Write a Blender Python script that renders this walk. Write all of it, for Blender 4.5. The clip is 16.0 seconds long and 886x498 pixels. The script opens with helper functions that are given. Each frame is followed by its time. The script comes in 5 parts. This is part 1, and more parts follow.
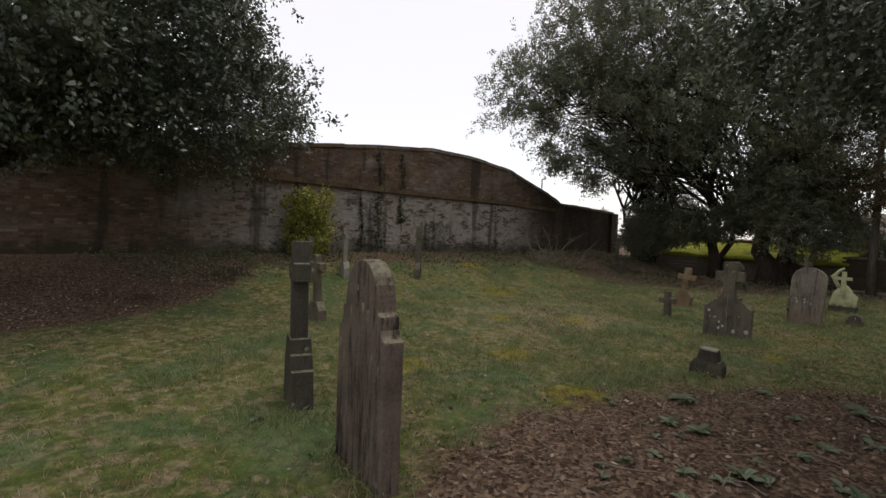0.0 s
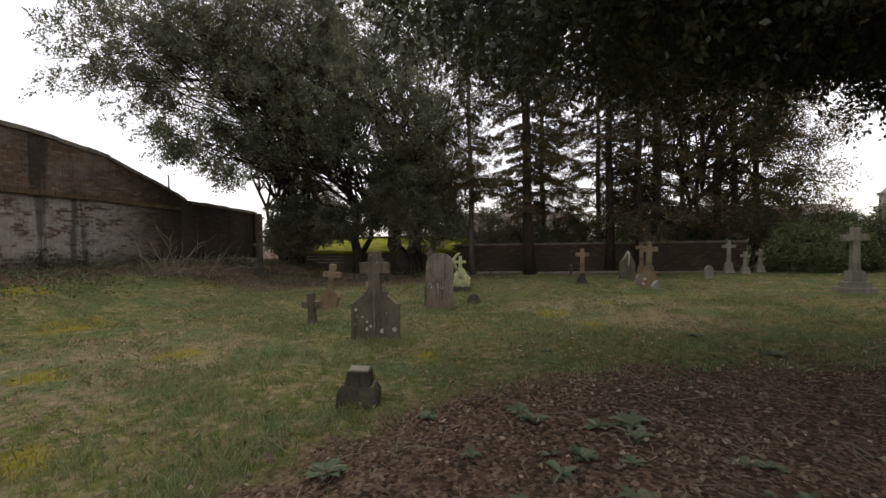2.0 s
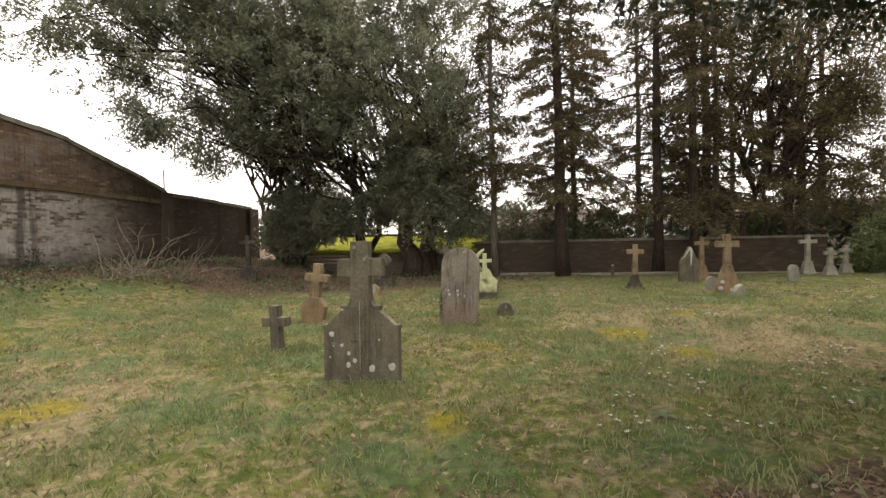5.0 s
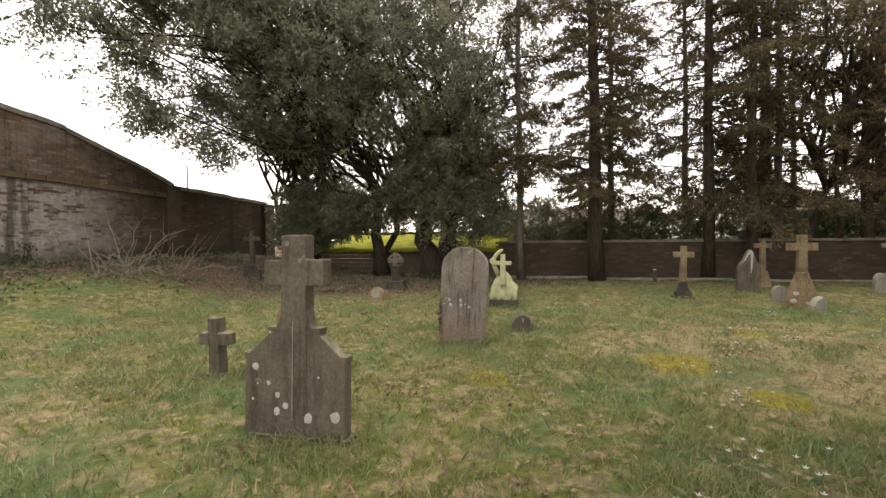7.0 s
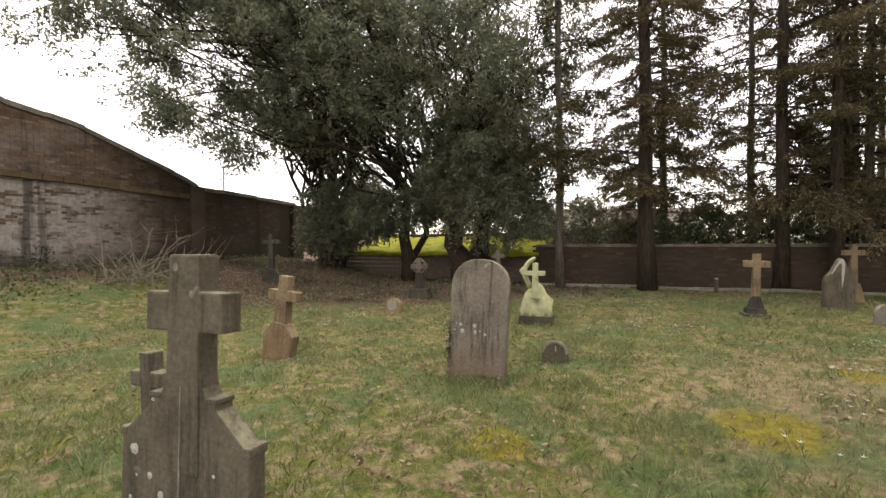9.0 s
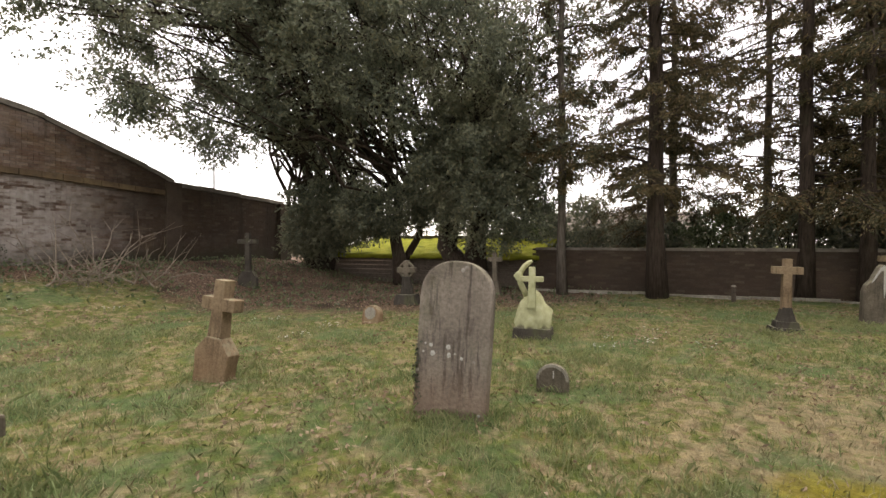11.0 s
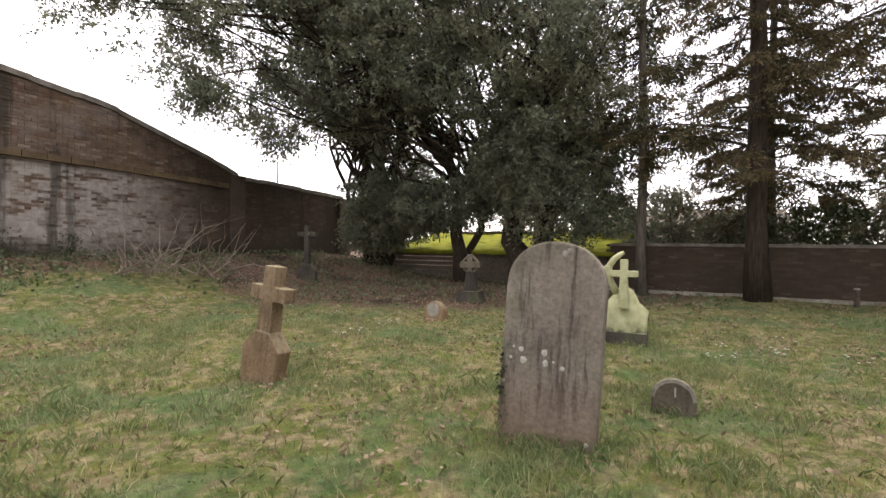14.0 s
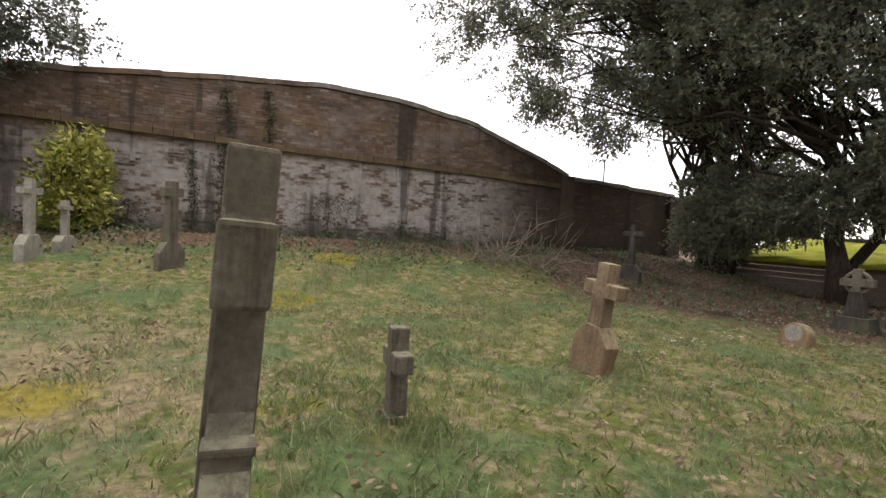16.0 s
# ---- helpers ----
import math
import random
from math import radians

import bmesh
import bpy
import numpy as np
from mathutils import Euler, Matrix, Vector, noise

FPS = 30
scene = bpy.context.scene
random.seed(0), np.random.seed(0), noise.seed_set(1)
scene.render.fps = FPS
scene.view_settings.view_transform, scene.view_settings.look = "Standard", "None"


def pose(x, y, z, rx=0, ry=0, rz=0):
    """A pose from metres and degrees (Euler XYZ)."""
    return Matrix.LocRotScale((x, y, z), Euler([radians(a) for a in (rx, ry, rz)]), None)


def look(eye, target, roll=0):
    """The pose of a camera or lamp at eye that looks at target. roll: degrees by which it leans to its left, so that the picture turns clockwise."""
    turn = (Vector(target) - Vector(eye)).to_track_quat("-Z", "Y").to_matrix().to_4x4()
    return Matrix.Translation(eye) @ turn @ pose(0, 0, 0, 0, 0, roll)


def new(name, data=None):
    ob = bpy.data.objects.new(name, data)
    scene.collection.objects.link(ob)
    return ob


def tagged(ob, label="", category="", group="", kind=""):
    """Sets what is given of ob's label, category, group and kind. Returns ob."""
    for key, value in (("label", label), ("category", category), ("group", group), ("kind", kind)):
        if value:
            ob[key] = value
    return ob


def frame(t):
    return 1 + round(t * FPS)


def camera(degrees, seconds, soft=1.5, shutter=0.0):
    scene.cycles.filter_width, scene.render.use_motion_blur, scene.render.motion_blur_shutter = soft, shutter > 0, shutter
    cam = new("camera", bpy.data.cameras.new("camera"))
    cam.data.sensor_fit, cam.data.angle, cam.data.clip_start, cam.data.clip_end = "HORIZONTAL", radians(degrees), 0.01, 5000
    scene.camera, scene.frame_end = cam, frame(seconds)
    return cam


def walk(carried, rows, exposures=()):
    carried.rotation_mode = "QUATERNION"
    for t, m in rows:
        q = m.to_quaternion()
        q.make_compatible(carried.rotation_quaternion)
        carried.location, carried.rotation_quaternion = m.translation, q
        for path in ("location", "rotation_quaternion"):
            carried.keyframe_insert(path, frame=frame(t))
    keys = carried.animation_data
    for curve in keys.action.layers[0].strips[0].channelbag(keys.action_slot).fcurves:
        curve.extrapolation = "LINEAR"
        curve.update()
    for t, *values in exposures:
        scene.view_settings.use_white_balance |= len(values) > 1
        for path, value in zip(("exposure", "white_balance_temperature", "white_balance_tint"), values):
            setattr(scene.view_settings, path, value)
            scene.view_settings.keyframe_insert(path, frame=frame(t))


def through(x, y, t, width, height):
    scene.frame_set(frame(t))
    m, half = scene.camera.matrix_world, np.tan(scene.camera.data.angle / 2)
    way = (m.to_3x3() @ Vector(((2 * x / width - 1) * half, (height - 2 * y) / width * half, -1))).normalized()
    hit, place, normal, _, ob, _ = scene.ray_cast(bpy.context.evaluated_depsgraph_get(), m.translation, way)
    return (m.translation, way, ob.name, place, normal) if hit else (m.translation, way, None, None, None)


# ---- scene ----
cam = camera(88.0, 16.0)
PATH = [
    (0.0, pose(-0.353, -0.609, 1.841, 87.43, -2.01, 25.03)),
    (0.5, pose(-0.327, -0.027, 1.759, 88.17, -1.14, 8.77)),
    (1.0, pose(-0.281, 1.015, 1.641, 88.50, 0.39, -5.28)),
    (1.5, pose(-0.103, 1.700, 1.566, 88.65, 0.83, -11.00)),
    (2.0, pose(-0.072, 1.986, 1.595, 88.64, 0.97, -16.20)),
    (2.5, pose(0.070, 2.281, 1.580, 88.43, 1.51, -22.46)),
    (3.0, pose(0.178, 2.698, 1.581, 88.39, 2.04, -24.97)),
    (3.5, pose(0.240, 3.120, 1.537, 88.23, 2.07, -26.66)),
    (4.0, pose(0.311, 3.568, 1.503, 88.21, 2.07, -26.00)),
    (4.5, pose(0.420, 4.154, 1.440, 88.74, 1.70, -17.59)),
    (7.0, pose(1.372, 5.981, 1.357, 88.89, 0.60, -10.18)),
    (7.5, pose(1.488, 6.332, 1.416, 88.75, 0.06, -7.82)),
    (8.0, pose(1.558, 6.662, 1.464, 88.88, 0.05, -6.98)),
    (8.5, pose(1.668, 6.945, 1.457, 88.99, 0.11, -5.95)),
    (9.0, pose(1.922, 7.127, 1.461, 88.93, 0.41, -4.96)),
    (11.5, pose(2.394, 8.470, 1.345, 89.47, -0.25, -4.46)),
    (12.0, pose(2.474, 8.723, 1.277, 89.51, -0.33, -3.76)),
    (12.5, pose(2.370, 8.863, 1.273, 89.55, -0.65, -2.50)),
    (13.0, pose(2.316, 8.912, 1.235, 89.70, -0.73, -1.73)),
    (13.5, pose(2.234, 8.942, 1.218, 89.66, -0.77, -0.72)),
    (14.0, pose(2.134, 8.990, 1.243, 89.32, -0.51, 2.30)),
    (14.5, pose(2.130, 8.830, 1.239, 89.29, -2.10, 14.07)),
    (15.0, pose(2.120, 8.830, 1.257, 88.75, -2.58, 19.97)),
    (15.5, pose(2.200, 8.800, 1.243, 88.63, -2.54, 29.48)),
    (16.0, pose(2.040, 8.850, 1.230, 87.84, -3.30, 40.71)),
]

# ---- light ----
EXPOSURES = [(0.0, -0.15, 6950, 14), (1.5, -0.1, 7050, 15), (2.5, 0.45, 7200, 15), (3.5, 0.97, 7550, 15), (4.5, 1.25, 7700, 13.5), (7.0, 1.31, 7650, 14.5), (9.0, 1.29, 7550, 15.5), (12.5, 1.23, 7350, 18), (14.7, 1.37, 7000, 18.5), (16.0, 1.12, 7000, 17)]
walk(cam, PATH, EXPOSURES)

world = bpy.data.worlds.new("overcast_sky")
scene.world = world
world.use_nodes = True
wn, wl = world.node_tree.nodes, world.node_tree.links
wn.clear()
w_out = wn.new("ShaderNodeOutputWorld")
w_sky = wn.new("ShaderNodeTexSky")
w_sky.sky_type, w_sky.sun_disc = "NISHITA", False
w_sky.sun_elevation, w_sky.sun_rotation = radians(77), radians(37)
w_blue = wn.new("ShaderNodeBackground")
w_blue.inputs["Strength"].default_value = 0.05
w_cloud = wn.new("ShaderNodeBackground")
w_cloud.inputs["Color"].default_value = (0.97, 0.98, 1.0, 1)
w_cloud.inputs["Strength"].default_value = 0.95
w_add = wn.new("ShaderNodeAddShader")
wl.new(w_sky.outputs["Color"], w_blue.inputs["Color"])
wl.new(w_blue.outputs[0], w_add.inputs[0])
wl.new(w_cloud.outputs[0], w_add.inputs[1])
wl.new(w_add.outputs[0], w_out.inputs["Surface"])

sun = new("sun", bpy.data.lights.new("sun", "SUN"))
sun.data.energy, sun.data.angle, sun.data.color = 1.0, radians(30), (1.0, 0.96, 0.9)
sun.matrix_world = look((3.0, 4.0, 22.0), (0, 0, 0))


# ---- materials ----
TONE = 0.72  # all base colours below are multiplied by this


def ramp_node(nt, stops):
    r = nt.nodes.new("ShaderNodeValToRGB")
    while len(r.color_ramp.elements) < len(stops):
        r.color_ramp.elements.new(0.5)
    for e, (p, c) in zip(r.color_ramp.elements, stops):
        e.position, e.color = p, (*(v * TONE for v in c), 1)
    return r


class Surface:
    """A Principled material with small tools for noise, masks and mixing."""

    def __init__(self, name, rough=0.9, metal=0.0, spec=0.3):
        self.mat = bpy.data.materials.new(name)
        self.mat.use_nodes = True
        self.nt = self.mat.node_tree
        self.bsdf = self.nt.nodes["Principled BSDF"]
        self.bsdf.inputs["Roughness"].default_value = rough
        self.bsdf.inputs["Metallic"].default_value = metal
        self.bsdf.inputs["Specular IOR Level"].default_value = spec
        self.coord = self.nt.nodes.new("ShaderNodeTexCoord")
        self.geo = self.nt.nodes.new("ShaderNodeNewGeometry")

    def link(self, a, b):
        self.nt.links.new(a, b)

    def vec(self, scale=(1, 1, 1), world=False):
        m = self.nt.nodes.new("ShaderNodeMapping")
        m.inputs["Scale"].default_value = scale
        self.link(self.geo.outputs["Position"] if world else self.coord.outputs["Object"], m.inputs["Vector"])
        return m.outputs[0]

    def noise(self, scale, detail=4, stretch=(1, 1, 1), rough=0.6, world=False):
        n = self.nt.nodes.new("ShaderNodeTexNoise")
        n.inputs["Scale"].default_value, n.inputs["Detail"].default_value, n.inputs["Roughness"].default_value = scale, detail, rough
        self.link(self.vec(stretch, world), n.inputs["Vector"])
        return n.outputs["Fac"]

    def voronoi(self, scale, world=False, feature="F1", out="Distance", stretch=(1, 1, 1)):
        n = self.nt.nodes.new("ShaderNodeTexVoronoi")
        n.feature = feature
        n.inputs["Scale"].default_value = scale
        self.link(self.vec(stretch, world), n.inputs["Vector"])
        return n.outputs[out]

    def ramp(self, fac, stops):
        r = ramp_node(self.nt, stops)
        self.link(fac, r.inputs["Fac"])
        return r.outputs["Color"]

    def step(self, fac, lo, hi):
        m = self.nt.nodes.new("ShaderNodeMapRange")
        m.inputs["From Min"].default_value, m.inputs["From Max"].default_value = lo, hi
        m.interpolation_type = "SMOOTHSTEP"
        self.link(fac, m.inputs["Value"])
        return m.outputs["Result"]

    def math(self, op, a, b):
        m = self.nt.nodes.new("ShaderNodeMath")
        m.operation = op
        for k, v in enumerate((a, b)):
            if isinstance(v, (int, float)):
                m.inputs[k].default_value = v
            else:
                self.link(v, m.inputs[k])
        return m.outputs[0]

    def mix(self, fac, a, b, mode="MIX"):
        m = self.nt.nodes.new("ShaderNodeMix")
        m.data_type, m.blend_type = "RGBA", mode
        for socket, v in ((m.inputs[0], fac), (m.inputs[6], a), (m.inputs[7], b)):
            if isinstance(v, (int, float)):
                socket.default_value = v
            elif isinstance(v, tuple):
                socket.default_value = (*(q * TONE for q in v), 1)
            else:
                self.link(v, socket)
        return m.outputs[2]

    def attribute(self, name):
        a = self.nt.nodes.new("ShaderNodeAttribute")
        a.attribute_name = name
        return a.outputs["Fac"]

    def split(self, world=False):
        s = self.nt.nodes.new("ShaderNodeSeparateXYZ")
        self.link(self.geo.outputs["Position"] if world else self.coord.outputs["Object"], s.inputs[0])
        return s.outputs

    def near(self, cx, cy, radius):
        """1 at a spot of the plan, falling to 0 at the radius."""
        x, y, _ = self.split(True)
        dx, dy = self.math("SUBTRACT", x, cx), self.math("SUBTRACT", y, cy)
        d = self.math("SQRT", self.math("ADD", self.math("MULTIPLY", dx, dx), self.math("MULTIPLY", dy, dy)), 0.0)
        return self.step(d, radius, radius * 0.2)

    def obrandom(self):
        return self.nt.nodes.new("ShaderNodeObjectInfo").outputs["Random"]

    def island(self):
        return self.geo.outputs["Random Per Island"]

    def done(self, colour, height=None, bump=0.4, distance=0.01):
        if isinstance(colour, tuple):
            self.bsdf.inputs["Base Color"].default_value = (*(q * TONE for q in colour), 1)
        else:
            self.link(colour, self.bsdf.inputs["Base Color"])
        if height is not None:
            b = self.nt.nodes.new("ShaderNodeBump")
            b.inputs["Strength"].default_value, b.inputs["Distance"].default_value = bump, distance
            self.link(height, b.inputs["Height"])
            self.link(b.outputs[0], self.bsdf.inputs["Normal"])
        return self.mat


def stone_material(name, dark, mid, light, lichen=(0.55, 0.55, 0.45), lichen_amount=0.5, moss=0.3, streak=0.5, warm=0.0):
    s = Surface(name, 0.92, spec=0.2)
    big, fine, run = s.noise(2.2, 5), s.noise(38, 6), s.noise(4.2, 8, (3.4, 3.4, 0.34), rough=0.72)
    c = s.ramp(big, [(0.28, dark), (0.5, mid), (0.75, light)])
    c = s.mix(s.math("MULTIPLY", s.step(run, 0.48, 0.64), streak), c, tuple(v * 0.36 for v in dark))
    c = s.mix(s.math("MULTIPLY", s.step(s.noise(3.6, 7, (1.7, 1.7, 0.45), rough=0.7), 0.52, 0.72), streak * 0.6), c, light)
    c = s.mix(s.math("MULTIPLY", s.step(s.split()[2], 0.55, 0.05), warm), c, tuple(v * k for v, k in zip(mid, (1.08, 0.90, 0.78))))
    c = s.mix(0.55, c, s.ramp(fine, [(0.3, (0.42, 0.42, 0.42)), (0.7, (1.04, 1.04, 1.04))]), "OVERLAY")
    # green algae in blotches, crusty lichen in round spots
    c = s.mix(s.math("MULTIPLY", s.step(s.noise(3.1, 5, (1, 1, 0.6)), 0.52, 0.7), moss), c, (0.10, 0.115, 0.045))
    spots = s.math("ADD", s.voronoi(6.5), s.math("MULTIPLY", s.noise(26, 3), 0.16))
    pick = s.step(s.noise(1.7, 3), 0.52, 0.6)
    m = s.math("MULTIPLY", s.math("SUBTRACT", 1.0, s.step(spots, 0.2, 0.25)), pick)
    c = s.mix(s.math("MULTIPLY", m, lichen_amount), c, lichen)
    # a grey-green skin of lichen on what faces the sky
    up = s.nt.nodes.new("ShaderNodeSeparateXYZ")
    s.link(s.geo.outputs["Normal"], up.inputs[0])
    skin = s.math("MULTIPLY", s.step(up.outputs[2], 0.25, 0.7), s.step(s.noise(17, 7, rough=0.7), 0.40, 0.56))
    c = s.mix(s.math("MULTIPLY", skin, 0.6), c, (0.30, 0.30, 0.20))
    h = s.math("ADD", s.math("MULTIPLY", big, 0.5), s.math("ADD", fine, s.math("MULTIPLY", run, 0.6)))
    return s.done(c, h, 0.6, 0.012)


STONE_GREY = stone_material("weathered_grey_stone", (0.085, 0.073, 0.054), (0.155, 0.133, 0.099), (0.235, 0.203, 0.154), lichen_amount=0.75, moss=0.3)
STONE_BROWN = stone_material("brown_sandstone", (0.13, 0.09, 0.055), (0.27, 0.196, 0.122), (0.39, 0.305, 0.20), moss=0.25, warm=0.4)
STONE_PINK = stone_material("pinkish_slab_stone", (0.14, 0.12, 0.10), (0.25, 0.215, 0.178), (0.38, 0.335, 0.28), lichen=(0.72, 0.71, 0.66), lichen_amount=0.8, moss=0.4, streak=0.8, warm=0.7)
STONE_DARK = stone_material("dark_mossy_stone", (0.035, 0.032, 0.026), (0.07, 0.062, 0.05), (0.115, 0.10, 0.08), lichen_amount=0.5, moss=0.55)
STONE_PALE = stone_material("pale_limestone", (0.20, 0.185, 0.15), (0.34, 0.32, 0.265), (0.46, 0.44, 0.38), lichen_amount=0.25, moss=0.35, streak=0.35)
STONE_RIDGED = stone_material("deeply_weathered_stone", (0.062, 0.048, 0.039), (0.14, 0.108, 0.086), (0.20, 0.16, 0.13), lichen_amount=0.35, moss=0.25, streak=0.9)


def lichen_stone():
    s = Surface("yellow_lichen_stone", 0.95, spec=0.15)
    n = s.noise(7, 5)
    c = s.ramp(n, [(0.3, (0.36, 0.37, 0.20)), (0.55, (0.55, 0.56, 0.33)), (0.8, (0.70, 0.70, 0.49))])
    z = s.split()[2]
    c = s.mix(s.step(s.math("ADD", z, s.math("MULTIPLY", n, 0.22)), 0.30, 0.22), c, (0.11, 0.10, 0.075))
    return s.done(c, s.noise(30, 6), 0.7, 0.012)


STONE_LICHEN = lichen_stone()


def spot_material():
    s = Surface("white_crust_lichen", 0.95, spec=0.1)
    return s.done(s.ramp(s.noise(60, 4), [(0.3, (0.40, 0.39, 0.34)), (0.7, (0.66, 0.65, 0.60))]), s.noise(120, 3), 0.5, 0.004)


LICHEN_SPOT = spot_material()


def ground_material():
    s = Surface("meadow_ground", 0.97, spec=0.12)
    big, mid, fine, tiny = s.noise(0.42, 5, world=True), s.noise(1.9, 6, world=True), s.noise(11, 6, world=True), s.noise(48, 5, world=True)
    g = s.ramp(mid, [(0.3, (0.060, 0.092, 0.022)), (0.5, (0.105, 0.135, 0.033)), (0.68, (0.17, 0.175, 0.052))])
    dry = s.math("ADD", s.noise(5.2, 8, world=True, rough=0.75), s.math("MULTIPLY", s.math("ADD", s.near(6.2, 10.2, 3.2), s.near(-2.6, 9.2, 2.8)), 0.10))
    g = s.mix(s.math("MULTIPLY", s.step(dry, 0.45, 0.60), 0.75), g, (0.33, 0.26, 0.165))
    g = s.mix(s.math("MULTIPLY", s.step(s.noise(13, 5, world=True), 0.53, 0.63), 0.55), g, (0.17, 0.112, 0.066))
    g = s.mix(s.math("MULTIPLY", s.step(s.noise(0.75, 6, world=True, rough=0.65), 0.48, 0.60), 0.75), g, (0.085, 0.140, 0.055))
    g = s.mix(s.math("MULTIPLY", s.step(s.math("ADD", s.attribute("moss"), s.math("MULTIPLY", mid, 0.5)), 0.6, 0.85), 0.8), g, (0.235, 0.20, 0.022))
    g = s.mix(0.75, g, s.ramp(fine, [(0.25, (0.26, 0.26, 0.26)), (0.5, (0.69, 0.69, 0.69)), (0.75, (1.16, 1.13, 1.05))]), "OVERLAY")
    cells = s.voronoi(34, True, "F1", "Color")
    leaf = s.ramp(cells, [(0.1, (0.040, 0.027, 0.018)), (0.4, (0.105, 0.067, 0.046)), (0.65, (0.175, 0.117, 0.08)), (0.9, (0.30, 0.21, 0.147))])
    leaf = s.mix(s.step(big, 0.52, 0.7), leaf, (0.045, 0.03, 0.02))
    edge = s.math("ADD", s.attribute("litter"), s.math("MULTIPLY", s.math("SUBTRACT", mid, 0.5), 0.9))
    c = s.mix(s.step(edge, 0.36, 0.62), g, leaf)
    c = s.mix(0.35, c, s.ramp(tiny, [(0.3, (0.35, 0.35, 0.35)), (0.7, (1.04, 1.04, 1.04))]), "OVERLAY")
    h = s.math("ADD", fine, s.math("MULTIPLY", tiny, 0.7))
    return s.done(c, h, 0.9, 0.04)


GROUND = ground_material()


def blade_material():
    s = Surface("grass_blades", 0.7, spec=0.25)
    c = s.ramp(s.island(), [(0.0, (0.085, 0.135, 0.038)), (0.4, (0.14, 0.18, 0.055)), (0.62, (0.20, 0.205, 0.075)), (0.72, (0.36, 0.295, 0.155)), (1.0, (0.48, 0.395, 0.23))])
    patch = s.math("ADD", s.noise(5.2, 8, world=True, rough=0.75), s.math("MULTIPLY", s.math("ADD", s.near(6.2, 10.2, 3.2), s.near(-2.6, 9.2, 2.8)), 0.10))
    c = s.mix(s.math("MULTIPLY", s.step(s.noise(0.75, 6, world=True, rough=0.65), 0.48, 0.60), 0.75), c, s.ramp(s.island(), [(0, (0.105, 0.165, 0.075)), (1, (0.21, 0.28, 0.135))]))
    c = s.mix(s.math("MULTIPLY", s.step(patch, 0.45, 0.60), 0.75), c, s.ramp(s.island(), [(0, (0.27, 0.22, 0.13)), (1, (0.56, 0.465, 0.31))]))
    return s.done(c)


GRASS = blade_material()


def leafy(name, stops, rough=0.5, spec=0.35, through=0.25):
    s = Surface(name, rough, spec=spec)
    c = s.ramp(s.island(), stops)
    c = s.mix(s.step(s.noise(0.5, 3, world=True), 0.4, 0.7), c, s.mix(0.5, c, stops[-1][1]))
    s.done(c)
    t = s.nt.nodes.new("ShaderNodeBsdfTranslucent")
    s.link(c, t.inputs["Color"])
    m = s.nt.nodes.new("ShaderNodeMixShader")
    m.inputs[0].default_value = through
    s.link(s.bsdf.outputs[0], m.inputs[1])
    s.link(t.outputs[0], m.inputs[2])
    s.link(m.outputs[0], s.nt.nodes["Material Output"].inputs["Surface"])
    return s.mat


YEW_LEAF = leafy("yew_needles", [(0, (0.12, 0.145, 0.105)), (0.5, (0.185, 0.21, 0.148)), (0.85, (0.25, 0.268, 0.178)), (1, (0.32, 0.31, 0.19))], 0.7, 0.2, through=0.4)
HOLLY_LEAF = leafy("glossy_holly_leaves", [(0, (0.045, 0.060, 0.038)), (0.6, (0.085, 0.105, 0.066)), (1, (0.16, 0.18, 0.115))], 0.3, 0.5)
FIR_LEAF = leafy("sparse_conifer_needles", [(0, (0.055, 0.060, 0.034)), (0.5, (0.105, 0.10, 0.054)), (0.8, (0.16, 0.128, 0.066)), (1, (0.22, 0.155, 0.08))], 0.75, 0.1, through=0.35)
BROWN_NEEDLE = leafy("olive_brown_needles", [(0, (0.075, 0.078, 0.042)), (0.5, (0.13, 0.122, 0.064)), (0.8, (0.19, 0.155, 0.08)), (1, (0.25, 0.185, 0.095))], 0.75, 0.1, through=0.35)
BUSH_YELLOW = leafy("variegated_yellow_leaves", [(0, (0.07, 0.10, 0.02)), (0.4, (0.22, 0.25, 0.04)), (0.7, (0.42, 0.42, 0.08)), (1, (0.60, 0.56, 0.16))], 0.4)
BUSH_GREEN = leafy("evergreen_bush_leaves", [(0, (0.050, 0.080, 0.036)), (0.6, (0.11, 0.15, 0.065)), (1, (0.19, 0.225, 0.11))])
BUSH_ROUND = leafy("light_green_bush_leaves", [(0, (0.10, 0.14, 0.055)), (0.6, (0.19, 0.24, 0.10)), (1, (0.32, 0.36, 0.17))])
IVY_LEAF = leafy("ivy_leaves", [(0, (0.026, 0.038, 0.020)), (0.6, (0.055, 0.072, 0.038)), (1, (0.11, 0.12, 0.065))])
HERB_LEAF = leafy("pale_green_herb_leaves", [(0, (0.07, 0.11, 0.055)), (0.6, (0.13, 0.175, 0.095)), (1, (0.24, 0.28, 0.18))], 0.65)
TUFT = leafy("lush_grass_tufts", [(0, (0.18, 0.25, 0.10)), (0.6, (0.28, 0.35, 0.15)), (1, (0.44, 0.44, 0.23))], 0.7, through=0.45)
PETAL = leafy("white_petals", [(0, (0.62, 0.62, 0.55)), (1, (0.82, 0.82, 0.78))], 0.6)
DEAD_LEAF = leafy("fallen_brown_leaves", [(0, (0.052, 0.033, 0.023)), (0.45, (0.14, 0.088, 0.061)), (0.75, (0.25, 0.168, 0.117)), (0.93, (0.38, 0.275, 0.195)), (1, (0.56, 0.47, 0.37))], 0.75)
